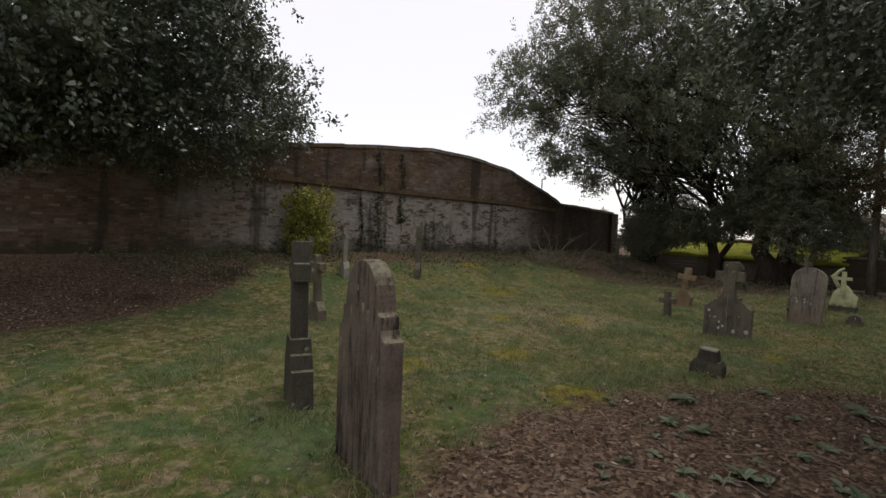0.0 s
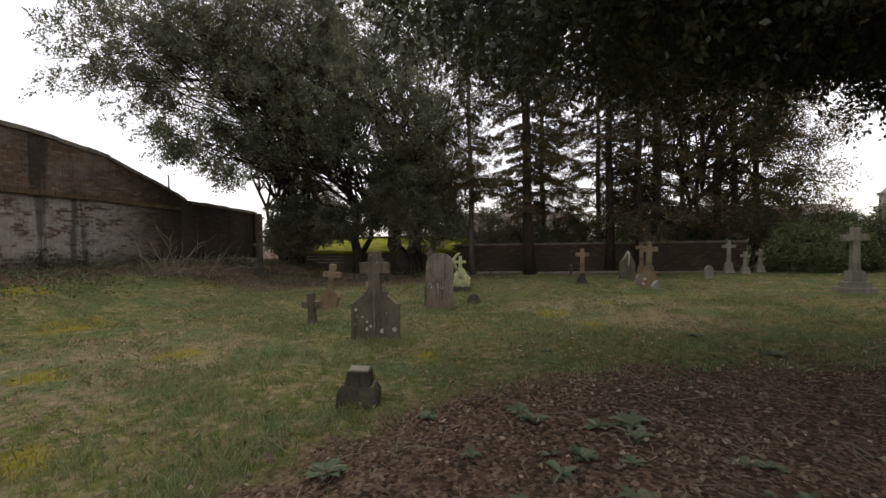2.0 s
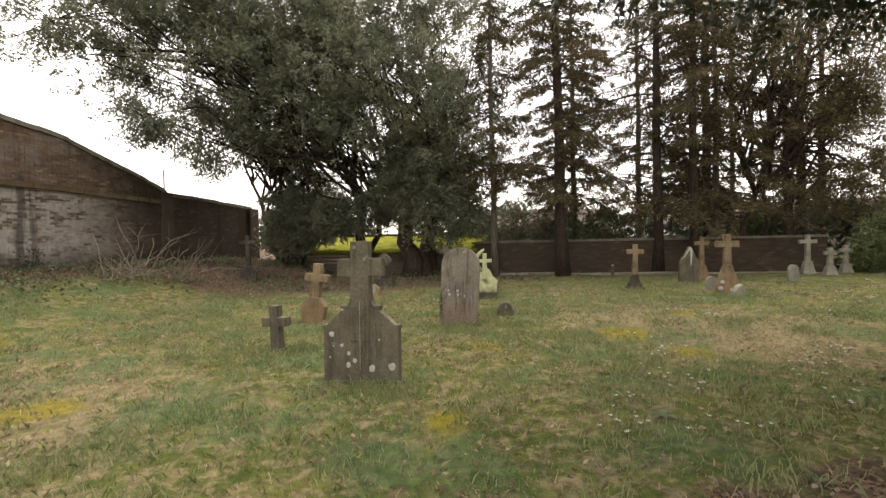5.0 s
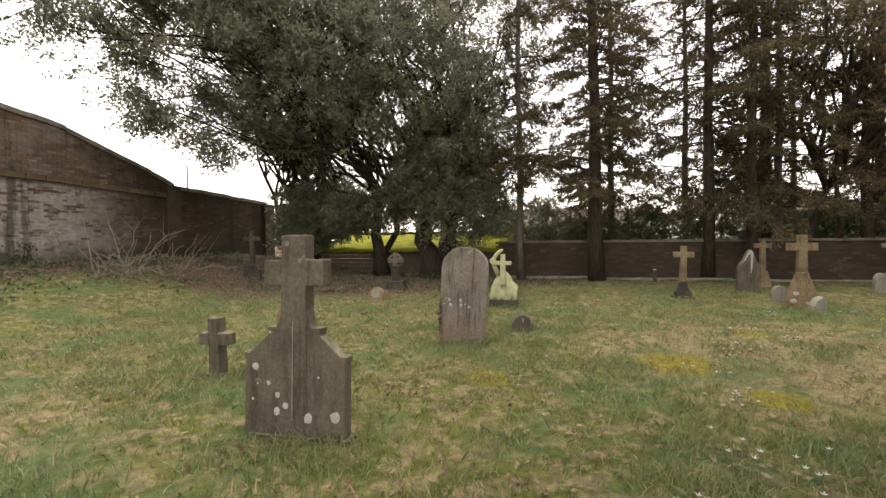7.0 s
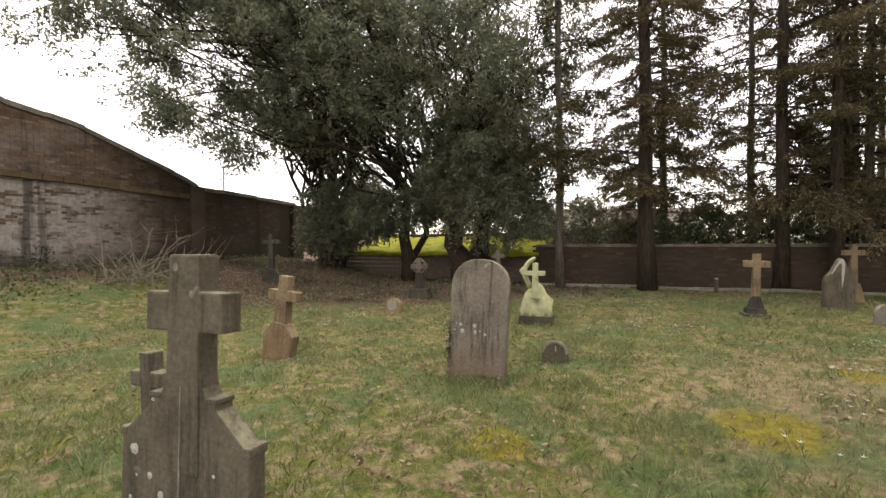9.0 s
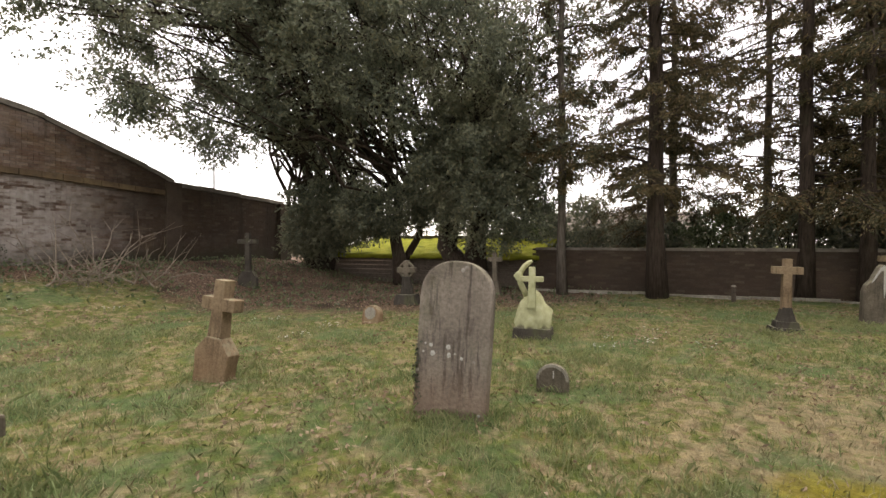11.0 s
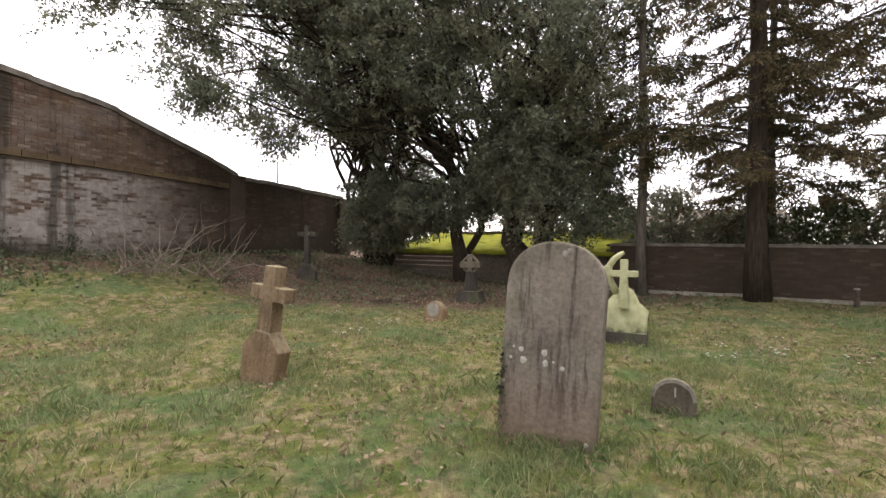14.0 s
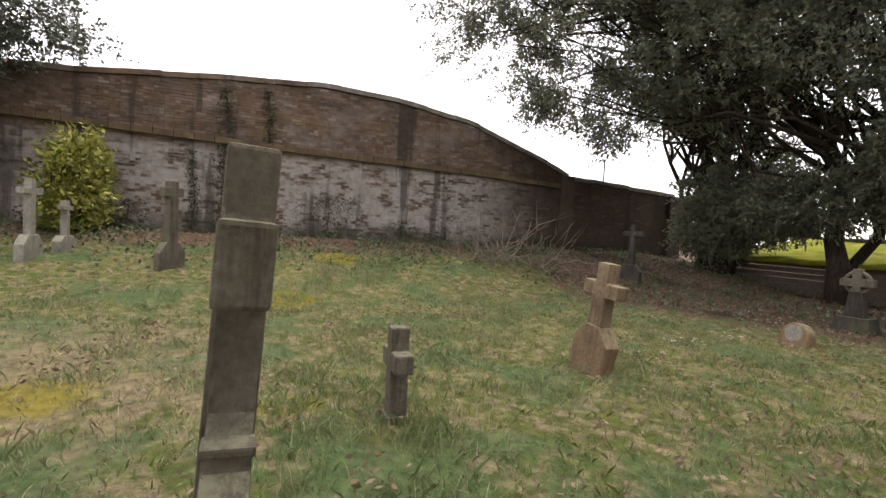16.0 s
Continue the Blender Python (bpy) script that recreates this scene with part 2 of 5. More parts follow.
DRY_LEAF = leafy("dry_tan_leaves", [(0, (0.13, 0.08, 0.05)), (0.6, (0.26, 0.175, 0.11)), (0.9, (0.36, 0.265, 0.175)), (1, (0.50, 0.40, 0.29))], 0.75)


def bark_material(name, dark, light):
    s = Surface(name, 0.95, spec=0.15)
    r = s.noise(9, 6, (2.2, 2.2, 0.35))
    c = s.ramp(r, [(0.3, dark), (0.7, light)])
    c = s.mix(s.math("MULTIPLY", s.step(s.noise(1.8, 4), 0.55, 0.7), 0.4), c, (0.085, 0.10, 0.055))
    return s.done(c, r, 0.9, 0.03)


BARK = bark_material("dark_bark", (0.028, 0.021, 0.016), (0.095, 0.072, 0.055))
BARK_PALE = bark_material("grey_bark", (0.07, 0.058, 0.046), (0.20, 0.175, 0.145))
TWIG = bark_material("bare_pale_twigs", (0.15, 0.12, 0.095), (0.34, 0.285, 0.225))


def brick_material(name="old_red_brick", joints=False, limed=True):
    s = Surface(name, 0.95, spec=0.15)
    x, y, z = s.split(True)
    along = s.math("ADD", s.math("MULTIPLY", s.math("SUBTRACT", x, -2.85), -0.477), s.math("MULTIPLY", s.math("SUBTRACT", y, 27.20), -0.879))
    r = s.math("FRACT", s.math("ADD", s.island(), s.math("MULTIPLY", s.obrandom(), 7.31)), 0.0)
    base = s.ramp(r, [(0.0, (0.125, 0.080, 0.057)), (0.35, (0.165, 0.104, 0.073)), (0.65, (0.20, 0.134, 0.095)), (0.9, (0.225, 0.168, 0.125)), (1.0, (0.33, 0.26, 0.205))])
    if joints:
        base = s.ramp(s.noise(4, 6, world=True), [(0.3, (0.07, 0.055, 0.043)), (0.7, (0.21, 0.175, 0.14))])
    grime = s.noise(0.8, 8, (1, 1, 1.6), world=True, rough=0.72)
    base = s.mix(s.math("MULTIPLY", s.step(grime, 0.42, 0.64), 0.62), base, (0.075, 0.060, 0.047))
    ochre = s.step(s.noise(0.9, 5, (1, 1, 1.8), world=True), 0.5, 0.66)
    base = s.mix(s.math("MULTIPLY", ochre, 0.35), base, (0.235, 0.165, 0.085))
    base = s.mix(0.5, base, s.ramp(s.noise(22, 5, (1, 1, 1.7), world=True, rough=0.7), [(0.3, (0.35, 0.35, 0.35)), (0.7, (1.12, 1.1, 1.06))]), "OVERLAY")
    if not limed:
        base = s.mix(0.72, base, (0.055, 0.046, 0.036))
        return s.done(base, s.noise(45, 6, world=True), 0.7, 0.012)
    # a thin bloom of old wash and salts higher up
    base = s.mix(s.math("MULTIPLY", s.step(s.noise(0.7, 7, (1, 1, 1.5), world=True, rough=0.7), 0.48, 0.66), 0.42), base, (0.33, 0.285, 0.255))
    # old limewash on the lower part, flaking off and run with dark damp streaks
    ends = s.math("MULTIPLY", s.step(along, 4.6, 8.6), s.step(along, 22.5, 18.0))
    band = s.math("MULTIPLY", s.step(z, 3.2, 2.8), ends)
    flake = s.step(s.math("ADD", s.noise(1.3, 8, (1, 1, 2.2), world=True, rough=0.7), s.math("MULTIPLY", s.math("SUBTRACT", r, 0.5), 0.0 if joints else 0.2)), 0.33, 0.52)
    white = s.ramp(s.noise(6, 6, world=True), [(0.3, (0.36, 0.32, 0.285)), (0.7, (0.62, 0.58, 0.54))])
    c = s.mix(s.math("MULTIPLY", s.math("MULTIPLY", band, flake), 0.76), base, white)
    streak = s.noise(1.15, 5, (1.5, 1.5, 0.16), world=True)
    c = s.mix(s.math("MULTIPLY", s.step(streak, 0.56, 0.66), 0.72), c, (0.05, 0.045, 0.036))
    # yew shade and grime painted dark into the brick towards the wall's end
    shade_grime = s.step(s.math("ADD", along, s.math("MULTIPLY", s.noise(0.8, 5, world=True), 3.0)), 9.4, 6.4)
    c = s.mix(s.math("MULTIPLY", shade_grime, 0.74), c, (0.052, 0.040, 0.030))
    # turns dark green-brown towards the foot, with a ragged upper edge
    foot_line = s.math("ADD", z, s.math("MULTIPLY", s.noise(0.9, 4, world=True), -1.5))
    c = s.mix(s.math("MULTIPLY", s.step(foot_line, 0.65, 0.15), 0.7), c, (0.055, 0.052, 0.034))
    return s.done(c, s.noise(45, 6, world=True), 0.7, 0.012)


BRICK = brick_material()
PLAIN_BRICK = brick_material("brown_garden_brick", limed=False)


MORTAR = brick_material("crumbling_lime_mortar", True)


def coping_material():
    s = Surface("mossy_coping", 0.95, spec=0.15)
    c = s.ramp(s.noise(2.5, 6, world=True), [(0.3, (0.12, 0.108, 0.086)), (0.55, (0.23, 0.205, 0.17)), (0.8, (0.40, 0.37, 0.32))])
    return s.done(c, s.noise(30, 6, world=True), 0.8, 0.015)


COPING = coping_material()


def course_material():
    s = Surface("ochre_mossy_course", 0.95, spec=0.15)
    c = s.ramp(s.noise(1.6, 6, world=True), [(0.3, (0.085, 0.06, 0.04)), (0.52, (0.155, 0.11, 0.066)), (0.75, (0.27, 0.205, 0.11))])
    c = s.mix(s.math("MULTIPLY", s.step(s.noise(7, 5, world=True), 0.5, 0.65), 0.5), c, (0.085, 0.07, 0.045))
    return s.done(c, s.noise(40, 6, world=True), 0.8, 0.015)


OCHRE_COURSE = course_material()


def moss_roof_material():
    s = Surface("bright_moss", 0.98, spec=0.1)
    c = s.ramp(s.noise(2.2, 6), [(0.28, (0.13, 0.155, 0.018)), (0.5, (0.29, 0.31, 0.035)), (0.75, (0.42, 0.41, 0.07))])
    return s.done(c, s.noise(14, 6), 0.9, 0.05)


MOSS = moss_roof_material()


def wood_material(name, dark, light):
    s = Surface(name, 0.9, spec=0.15)
    g = s.noise(6, 6, (0.4, 4, 6))
    c = s.ramp(g, [(0.3, dark), (0.7, light)])
    return s.done(c, g, 0.5, 0.006)


BOARD = wood_material("weathered_boards", (0.065, 0.052, 0.040), (0.175, 0.145, 0.115))


def render_material(name, a, b, scale=3.0):
    s = Surface(name, 0.92, spec=0.15)
    return s.done(s.ramp(s.noise(scale, 6), [(0.3, a), (0.7, b)]), s.noise(40, 5), 0.4, 0.01)


HOUSE_WALL = render_material("pale_house_wall", (0.36, 0.33, 0.29), (0.50, 0.47, 0.42))
HOUSE_ROOF = render_material("brown_tile_roof", (0.17, 0.14, 0.12), (0.27, 0.23, 0.20))
IRON = render_material("dark_iron", (0.03, 0.03, 0.03), (0.06, 0.058, 0.055))


def flint_material():
    s = Surface("knapped_flint", 0.7, spec=0.4)
    cell = s.voronoi(7.5, False, "F1", "Color", (1, 1, 1.5))
    gap = s.voronoi(7.5, False, "DISTANCE_TO_EDGE", "Distance", (1, 1, 1.5))
    c = s.ramp(cell, [(0.1, (0.08, 0.078, 0.08)), (0.4, (0.30, 0.285, 0.265)), (0.7, (0.60, 0.57, 0.52)), (1.0, (0.88, 0.85, 0.79))])
    c = s.mix(s.step(gap, 0.07, 0.02), c, (0.62, 0.57, 0.49))
    return s.done(c, s.step(gap, 0.0, 0.15), 0.8, 0.03)


FLINT = flint_material()
ASHLAR = stone_material("church_ashlar", (0.70, 0.66, 0.57), (0.95, 0.90, 0.80), (1.12, 1.07, 0.97), lichen_amount=0.15, moss=0.1, streak=0.3)
GLASS_DARK = Surface("window_glass", 0.1, spec=0.6).done((0.03, 0.035, 0.04))


# ---- tools ----
def mesh_object(name, verts, faces, material, parent=None, label="", smooth=False):
    me = bpy.data.meshes.new(name)
    me.from_pydata(verts if isinstance(verts, list) else verts.tolist(), [], faces if isinstance(faces, list) else faces.tolist())
    me.materials.append(material)
    if smooth:
        me.polygons.foreach_set("use_smooth", [True] * len(me.polygons))
    me.update()
    ob = new(name, me)
    if parent is not None:
        ob.parent = parent
    return tagged(ob, label)


def part(name, bm, material, parent=None, label="", smooth=False):
    """Link a bmesh as one mesh object under a thing or a part."""
    me = bpy.data.meshes.new(name)
    bmesh.ops.recalc_face_normals(bm, faces=bm.faces)
    bm.to_mesh(me)
    bm.free()
    me.materials.append(material)
    if smooth:
        me.polygons.foreach_set("use_smooth", [True] * len(me.polygons))
    ob = new(name, me)
    if parent is not None:
        ob.parent = parent
    return tagged(ob, label)


def thing(name, label, category, group="", m=None, kind=""):
    ob = tagged(new(name), label, category, group, kind)
    ob.empty_display_size = 0.2
    if m is not None:
        ob.matrix_world = m
    return ob


def bevel(bm, width, segments=2):
    bmesh.ops.bevel(bm, geom=[e for e in bm.edges if e.calc_face_angle(0) > 0.5], offset=width, segments=segments, profile=0.6, affect="EDGES", clamp_overlap=True)
    return bm


def slab(outline, y0, y1, width=0.012):
    """An outline in x and z, drawn out from y0 to y1, with worn edges."""
    bm = bmesh.new()
    front = bm.faces.new([bm.verts.new((x, y0, z)) for x, z in outline])
    back = bmesh.ops.extrude_face_region(bm, geom=[front])["geom"]
    bmesh.ops.translate(bm, vec=(0, y1 - y0, 0), verts=[v for v in back if isinstance(v, bmesh.types.BMVert)])
    bmesh.ops.recalc_face_normals(bm, faces=bm.faces)
    return bevel(bm, width)


def box(x0, x1, y0, y1, z0, z1, width=0.01):
    return slab([(x0, z0), (x1, z0), (x1, z1), (x0, z1)], y0, y1, width)


def frustum(a, b, h0, h1, z0, z1, width=0.012):
    """A block that narrows upwards: half sizes a, b below and h0, h1 above."""
    bm = bmesh.new()
    lo = [bm.verts.new((sx * a, sy * b, z0)) for sx, sy in ((-1, -1), (1, -1), (1, 1), (-1, 1))]
    hi = [bm.verts.new((sx * h0, sy * h1, z1)) for sx, sy in ((-1, -1), (1, -1), (1, 1), (-1, 1))]
    bm.faces.new(lo[::-1]), bm.faces.new(hi)
    for k in range(4):
        bm.faces.new((lo[k], lo[(k + 1) % 4], hi[(k + 1) % 4], hi[k]))
    return bevel(bm, width)


def arch(half, spring, top, n=14, power=2.0):
    """Outline of an upright slab with a rounded head."""
    pts = [(-half, -0.25), (half, -0.25)]
    for k in range(n + 1):
        a = math.pi * k / n
        c, s = math.cos(a), math.sin(a)
        pts.append((half * math.copysign(abs(c) ** (2 / power), c), spring + (top - spring) * abs(s) ** (2 / power)))
    return pts


def cross_outline(half_arm, shaft, arm0, arm1, top, z0=0.0, flare=0.0):
    """Outline of a Latin cross; shaft: its half width, flare: how much wider it is at the foot."""
    s = shaft
    return [(-s - flare, z0), (s + flare, z0), (s, arm0), (half_arm, arm0), (half_arm, arm1), (s, arm1), (s, top), (-s, top), (-s, arm1), (-half_arm, arm1), (-half_arm, arm0), (-s, arm0)]


def tube(points, radii, sides=6):
    """A tapered limb through points. Returns vertices and faces."""
    pts = [Vector(p) for p in points]
    verts, faces = [], []
    for k, p in enumerate(pts):
        d = (pts[min(k + 1, len(pts) - 1)] - pts[max(k - 1, 0)]).normalized()
        side = d.orthogonal().normalized()
        if k and last.dot(d.orthogonal()) != 0:
            side = (last - d * last.dot(d)).normalized()
        last = side
        other = d.cross(side)
        for j in range(sides):
            a = 2 * math.pi * j / sides
            verts.append(tuple(p + (side * math.cos(a) + other * math.sin(a)) * radii[k]))
    for k in range(len(pts) - 1):
        for j in range(sides):
            a, b = k * sides + j, k * sides + (j + 1) % sides
            faces.append((a, b, b + sides, a + sides))
    faces.append(tuple(range(sides))[::-1])
    faces.append(tuple(range((len(pts) - 1) * sides, len(pts) * sides)))
    return verts, faces


def merge(pieces):
    verts, faces = [], []
    for v, f in pieces:
        n = len(verts)
        verts.extend(v)
        faces.extend(tuple(i + n for i in q) for q in f)
    return verts, faces


def soft_noise(p, scale, seed=0.0):
    """Cheap smooth noise of an array of points, about -1 to 1."""
    q = p * scale
    a = np.sin(q[:, 0] * 1.7 + q[:, 1] * 0.9 + 3.1 * seed) + np.sin(q[:, 1] * 2.3 - q[:, 2] * 1.3 + 1.7 * seed) + np.sin(q[:, 2] * 2.1 + q[:, 0] * 1.1 + seed)
    b = np.sin(q[:, 0] * 4.1 - q[:, 2] * 3.7 + seed) * np.sin(q[:, 1] * 3.9 + q[:, 2] * 2.3)
    return a / 3 * 0.7 + b * 0.5


def leaf_quads(centres, along, length, width, rng):
    """One four-cornered leaf at each centre, pointing along; returns vertices and faces."""
    n = len(centres)
    along = along / np.linalg.norm(along, axis=1, keepdims=True)
    r = rng.normal(size=(n, 3))
    side = np.cross(along, r)
    side /= np.linalg.norm(side, axis=1, keepdims=True) + 1e-9
    ln = (length * rng.uniform(0.6, 1.3, n))[:, None]
    wd = (width * rng.uniform(0.6, 1.3, n))[:, None]
    v = np.stack([centres, centres + along * ln * 0.45 + side * wd * 0.5, centres + along * ln, centres + along * ln * 0.45 - side * wd * 0.5], 1).reshape(-1, 3)
    return v, np.arange(4 * n).reshape(n, 4)


def crown(rng, blobs, sprays, per, length, leaf, width, gaps=0.1, droop=0.35, shell=0.45, scale=0.9, clump=0, puff=0.42):
    """Leaves in sprays over a set of ellipsoid masses (x, y, z, rx, ry, rz), with gaps between them."""
    b = np.array(blobs, float)
    size = b[:, 3] * b[:, 4] * b[:, 5]
    heads = max(1, sprays // clump) if clump else sprays
    pick = rng.choice(len(b), heads, p=size ** 0.7 / (size ** 0.7).sum())
    d = rng.normal(size=(heads, 3))
    d /= np.linalg.norm(d, axis=1, keepdims=True)
    rad = shell + (1.08 - shell) * rng.random(heads) ** 0.6
    c = b[pick, :3] + d * b[pick, 3:] * rad[:, None]
    keep = soft_noise(c, scale, 2.0) + 0.18 * rng.normal(size=heads) > gaps - 0.45
    c, d = c[keep], d[keep]
    if clump:
        # several sprays round each twig end, in flattened tufts that hang outwards
        c, d = np.repeat(c, clump, 0), np.repeat(d, clump, 0)
        out = rng.normal(size=c.shape) * rng.uniform(0.5, 1.25, (len(c) // clump, 1)).repeat(clump, 0)
        c = c + out * np.array([puff, puff, puff * 0.55]) + d * np.abs(out[:, :1]) * puff * 0.4
    n = len(c)
    way = d * 0.8 + rng.normal(size=(n, 3)) * 0.5 - np.array([0, 0, 1.0]) * np.where(d[:, 2] > 0.25, -0.6, droop)[:, None]
    way /= np.linalg.norm(way, axis=1, keepdims=True)
    t = rng.random((n, per, 1))
    pts = (c[:, None] + way[:, None] * t * length * rng.uniform(0.5, 1.2, (n, 1, 1)) + rng.normal(size=(n, per, 3)) * length * 0.13).reshape(-1, 3)
    dirs = (way[:, None] * 0.7 + rng.normal(size=(n, per, 3)) * 0.7).reshape(-1, 3)
    return leaf_quads(pts, dirs, leaf, width, rng)


# ---- the lie of the land ----
WALL_END = Vector((-2.85, 27.20))
WALL_WAY = Vector((-0.477, -0.879))
TO_US = Vector((0.879, -0.477))


def smooth(a, b, x):
    t = np.clip((x - a) / (b - a), 0, 1)
    return t * t * (3 - 2 * t)


def height(x, y):
    """Ground height: level turf, with a bank below the brick wall and a slight rise at the start."""
    d = (x - WALL_END.x) * TO_US.x + (y - WALL_END.y) * TO_US.y
    bank = 0.85 * (1 - smooth(-0.2, 6.0, d)) * (1 - smooth(26.0, 31.0, y))
    start = 0.06 * (1 - smooth(-1.0, 7.0, y)) * smooth(30, 8, abs(x))
    lumps = 0.025 * np.sin(x * 1.3 + 0.4 * y) * np.sin(y * 1.1 - 0.3 * x) + 0.012 * np.sin(x * 3.7 + y) * np.sin(y * 4.1)
    mound = 0.12 * np.exp(-((x - 15.0) / 4.0) ** 2 - ((y - 12.0) / 4.0) ** 2)
    dip = -0.02 * np.exp(-((x - 0.9) ** 2 + (y - 9.3) ** 2) / 0.6)
    return dip + bank + start + lumps * smooth(60, 30, abs(x) + abs(y)) + mound


def litter(x, y):
    """How much the ground is covered by fallen leaves: 0 turf, 1 leaves only."""
    a = 1 - smooth(0.66, 1.22, np.hypot((x - 3.0) / 5.2, (y - 1.9) / 5.0))
    d = (x - WALL_END.x) * TO_US.x + (y - WALL_END.y) * TO_US.y
    b = (1 - smooth(0.6, 4.6, d)) * 0.66
    c = 0.72 * (1 - smooth(0.65, 1.2, np.hypot((x - 1.5) / 10.0, (y - 25.0) / 8.5)))
    e = 0.8 * (1 - smooth(0.7, 1.1, np.hypot((x + 13.5) / 5.2, (y - 4.5) / 6.5)))
    return np.maximum.reduce([a, b, c, e])


def place(x, y, turn=-25.5, lean_x=0.0, lean_y=0.0, sink=0.0):
    return pose(x, y, float(height(x, y)) - sink, lean_x, lean_y, turn)


# ---- ground ----
def ground_lines(lo, hi, step):
    near = list(np.arange(lo, hi + 1e-6, step))
    far = [2, 5, 10, 18, 30, 60, 120, 250, 500, 1000, 2000]
    return np.array([lo - f for f in reversed(far)] + near + [hi + f for f in far])


gx, gy = np.meshgrid(ground_lines(-16, 24, 0.16), ground_lines(-6, 32, 0.16), indexing="ij")
gv = np.stack([gx, gy, height(gx, gy)], -1)
near_bumps = (np.random.RandomState(3).normal(size=gx.shape) * 0.008) * smooth(60, 40, abs(gx) + abs(gy))
gv[..., 2] += near_bumps
nx, ny = gx.shape
idx = np.arange(nx * ny).reshape(nx, ny)
gf = np.stack([idx[:-1, :-1], idx[1:, :-1], idx[1:, 1:], idx[:-1, 1:]], -1).reshape(-1, 4)
ground = tagged(mesh_object("ground", gv.reshape(-1, 3), gf, GROUND, smooth=True), "rough winter turf with leaf litter and bare patches", "ground", kind="structure")
cover = ground.data.attributes.new("litter", "FLOAT", "POINT")
cover.data.foreach_set("value", litter(gx, gy).reshape(-1).astype(np.float32))
moss = ground.data.attributes.new("moss", "FLOAT", "POINT")
patches = [(4.7, 10.35, 0.55), (4.8, 9.2, 0.35), (-1.9, 9.4, 0.5), (2.6, 10.4, 0.4), (1.5, 8.1, 0.3), (-3.2, 8.6, 0.5), (-4.5, 12.6, 0.9), (-6.5, 15.2, 0.8), (-2.2, 6.0, 0.5), (-1.0, 4.6, 0.6), (6.8, 11.6, 0.4), (-0.7, 10.5, 0.3), (-3.4, 4.6, 0.6)]
moss.data.foreach_set("value", sum(0.75 * np.exp(-((gx - a) ** 2 + (gy - b) ** 2) / c ** 2) for a, b, c in patches).reshape(-1).astype(np.float32))


# ---- the tall brick wall ----
TOP_LINE = [(-1.0, 3.03), (4.45, 3.30), (4.47, 3.40), (8.0, 4.60), (10.2, 4.93), (12.4, 5.02), (15.0, 4.84), (18.0, 4.48), (20.0, 4.4), (34.0, 3.7)]
COURSE_LINE = [(4.6, 2.88), (8.0, 3.02), (14.0, 3.12), (20.0, 3.28), (34.0, 3.35)]


def along_line(line, s):
    return float(np.interp(s, [p[0] for p in line], [p[1] for p in line]))


def wall_point(s, out, z):
    """s metres from the wall's end, out metres in front of its face."""
    p = WALL_END + WALL_WAY * s + TO_US * out
    return (p.x, p.y, z)


def strip(name, s0, s1, low, high, out0, out1, material, parent, label="", step=0.5):
    """A band of the wall from s0 to s1, between the lines low(s) and high(s)."""
    n = max(1, round((s1 - s0) / step))
    verts, faces = [], []
    for k in range(n + 1):
        s = s0 + (s1 - s0) * k / n
        verts += [wall_point(s, out1, low(s)), wall_point(s, out1, high(s)), wall_point(s, out0, high(s)), wall_point(s, out0, low(s))]
    for k in range(n):
        for j in range(4):
            faces.append((4 * k + j, 4 * k + (j + 1) % 4, 4 * k + 4 + (j + 1) % 4, 4 * k + 4 + j))
    faces += [(3, 2, 1, 0), (4 * n, 4 * n + 1, 4 * n + 2, 4 * n + 3)]
    return mesh_object(name, verts, faces, material, parent, label)


tall_wall = thing("wall_west", "tall old red brick wall with flaking limewash and stepped-down coping", "wall", kind="structure")
strip("wall_core", -0.3, 4.45, lambda s: -0.5, lambda s: along_line(TOP_LINE, s) - 0.08, -0.45, -0.012, MORTAR, tall_wall)
strip("wall_core", 4.47, 34.0, lambda s: -0.5, lambda s: along_line(TOP_LINE, s) - 0.08, -0.45, -0.012, MORTAR, tall_wall)
# coping slabs, some chipped or lifted
rng = np.random.RandomState(11)
s = -0.3
while s < 33.0:
    w = 0.55 if s < 4.2 else 0.85
    e = min(s + w, 4.45) if s < 4.45 else s + w
    up = rng.uniform(-0.012, 0.018)
    strip("coping_slab", s + 0.001, e - 0.001, lambda q: along_line(TOP_LINE, min(max(q, s + 0.01), e - 0.01)) - 0.08 + up, lambda q: along_line(TOP_LINE, min(max(q, s + 0.01), e - 0.01)) + 0.05 + up, -0.52, 0.05 + rng.uniform(-0.01, 0.012), COPING if s < 12.6 else BRICK, tall_wall, step=0.4)
    s = e
# the string course: a raised band of brick on edge over a thinner one
s = 4.8
while s < 33.0:
    strip("course_brick", s + 0.006, s + 0.442, lambda q: along_line(COURSE_LINE, q) + rng.uniform(-0.004, 0.004), lambda q: along_line(COURSE_LINE, q) + 0.15, -0.02, 0.095 + rng.uniform(-0.012, 0.012), OCHRE_COURSE, tall_wall, step=0.45)
    s += 0.45
strip("course_shadow_band", 4.8, 33.0, lambda q: along_line(COURSE_LINE, q) - 0.05, lambda q: along_line(COURSE_LINE, q) - 0.004, -0.02, 0.026, BRICK, tall_wall, step=1.0)
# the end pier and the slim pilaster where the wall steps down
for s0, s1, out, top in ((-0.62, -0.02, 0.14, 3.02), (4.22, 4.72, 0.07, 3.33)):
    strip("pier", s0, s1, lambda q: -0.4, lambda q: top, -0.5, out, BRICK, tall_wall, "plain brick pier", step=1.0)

# ---- the boundary behind the yews ----
BACK_WAY = Vector((0.879, -0.477))
BACK_AT = Vector((-2.9, 27.1))


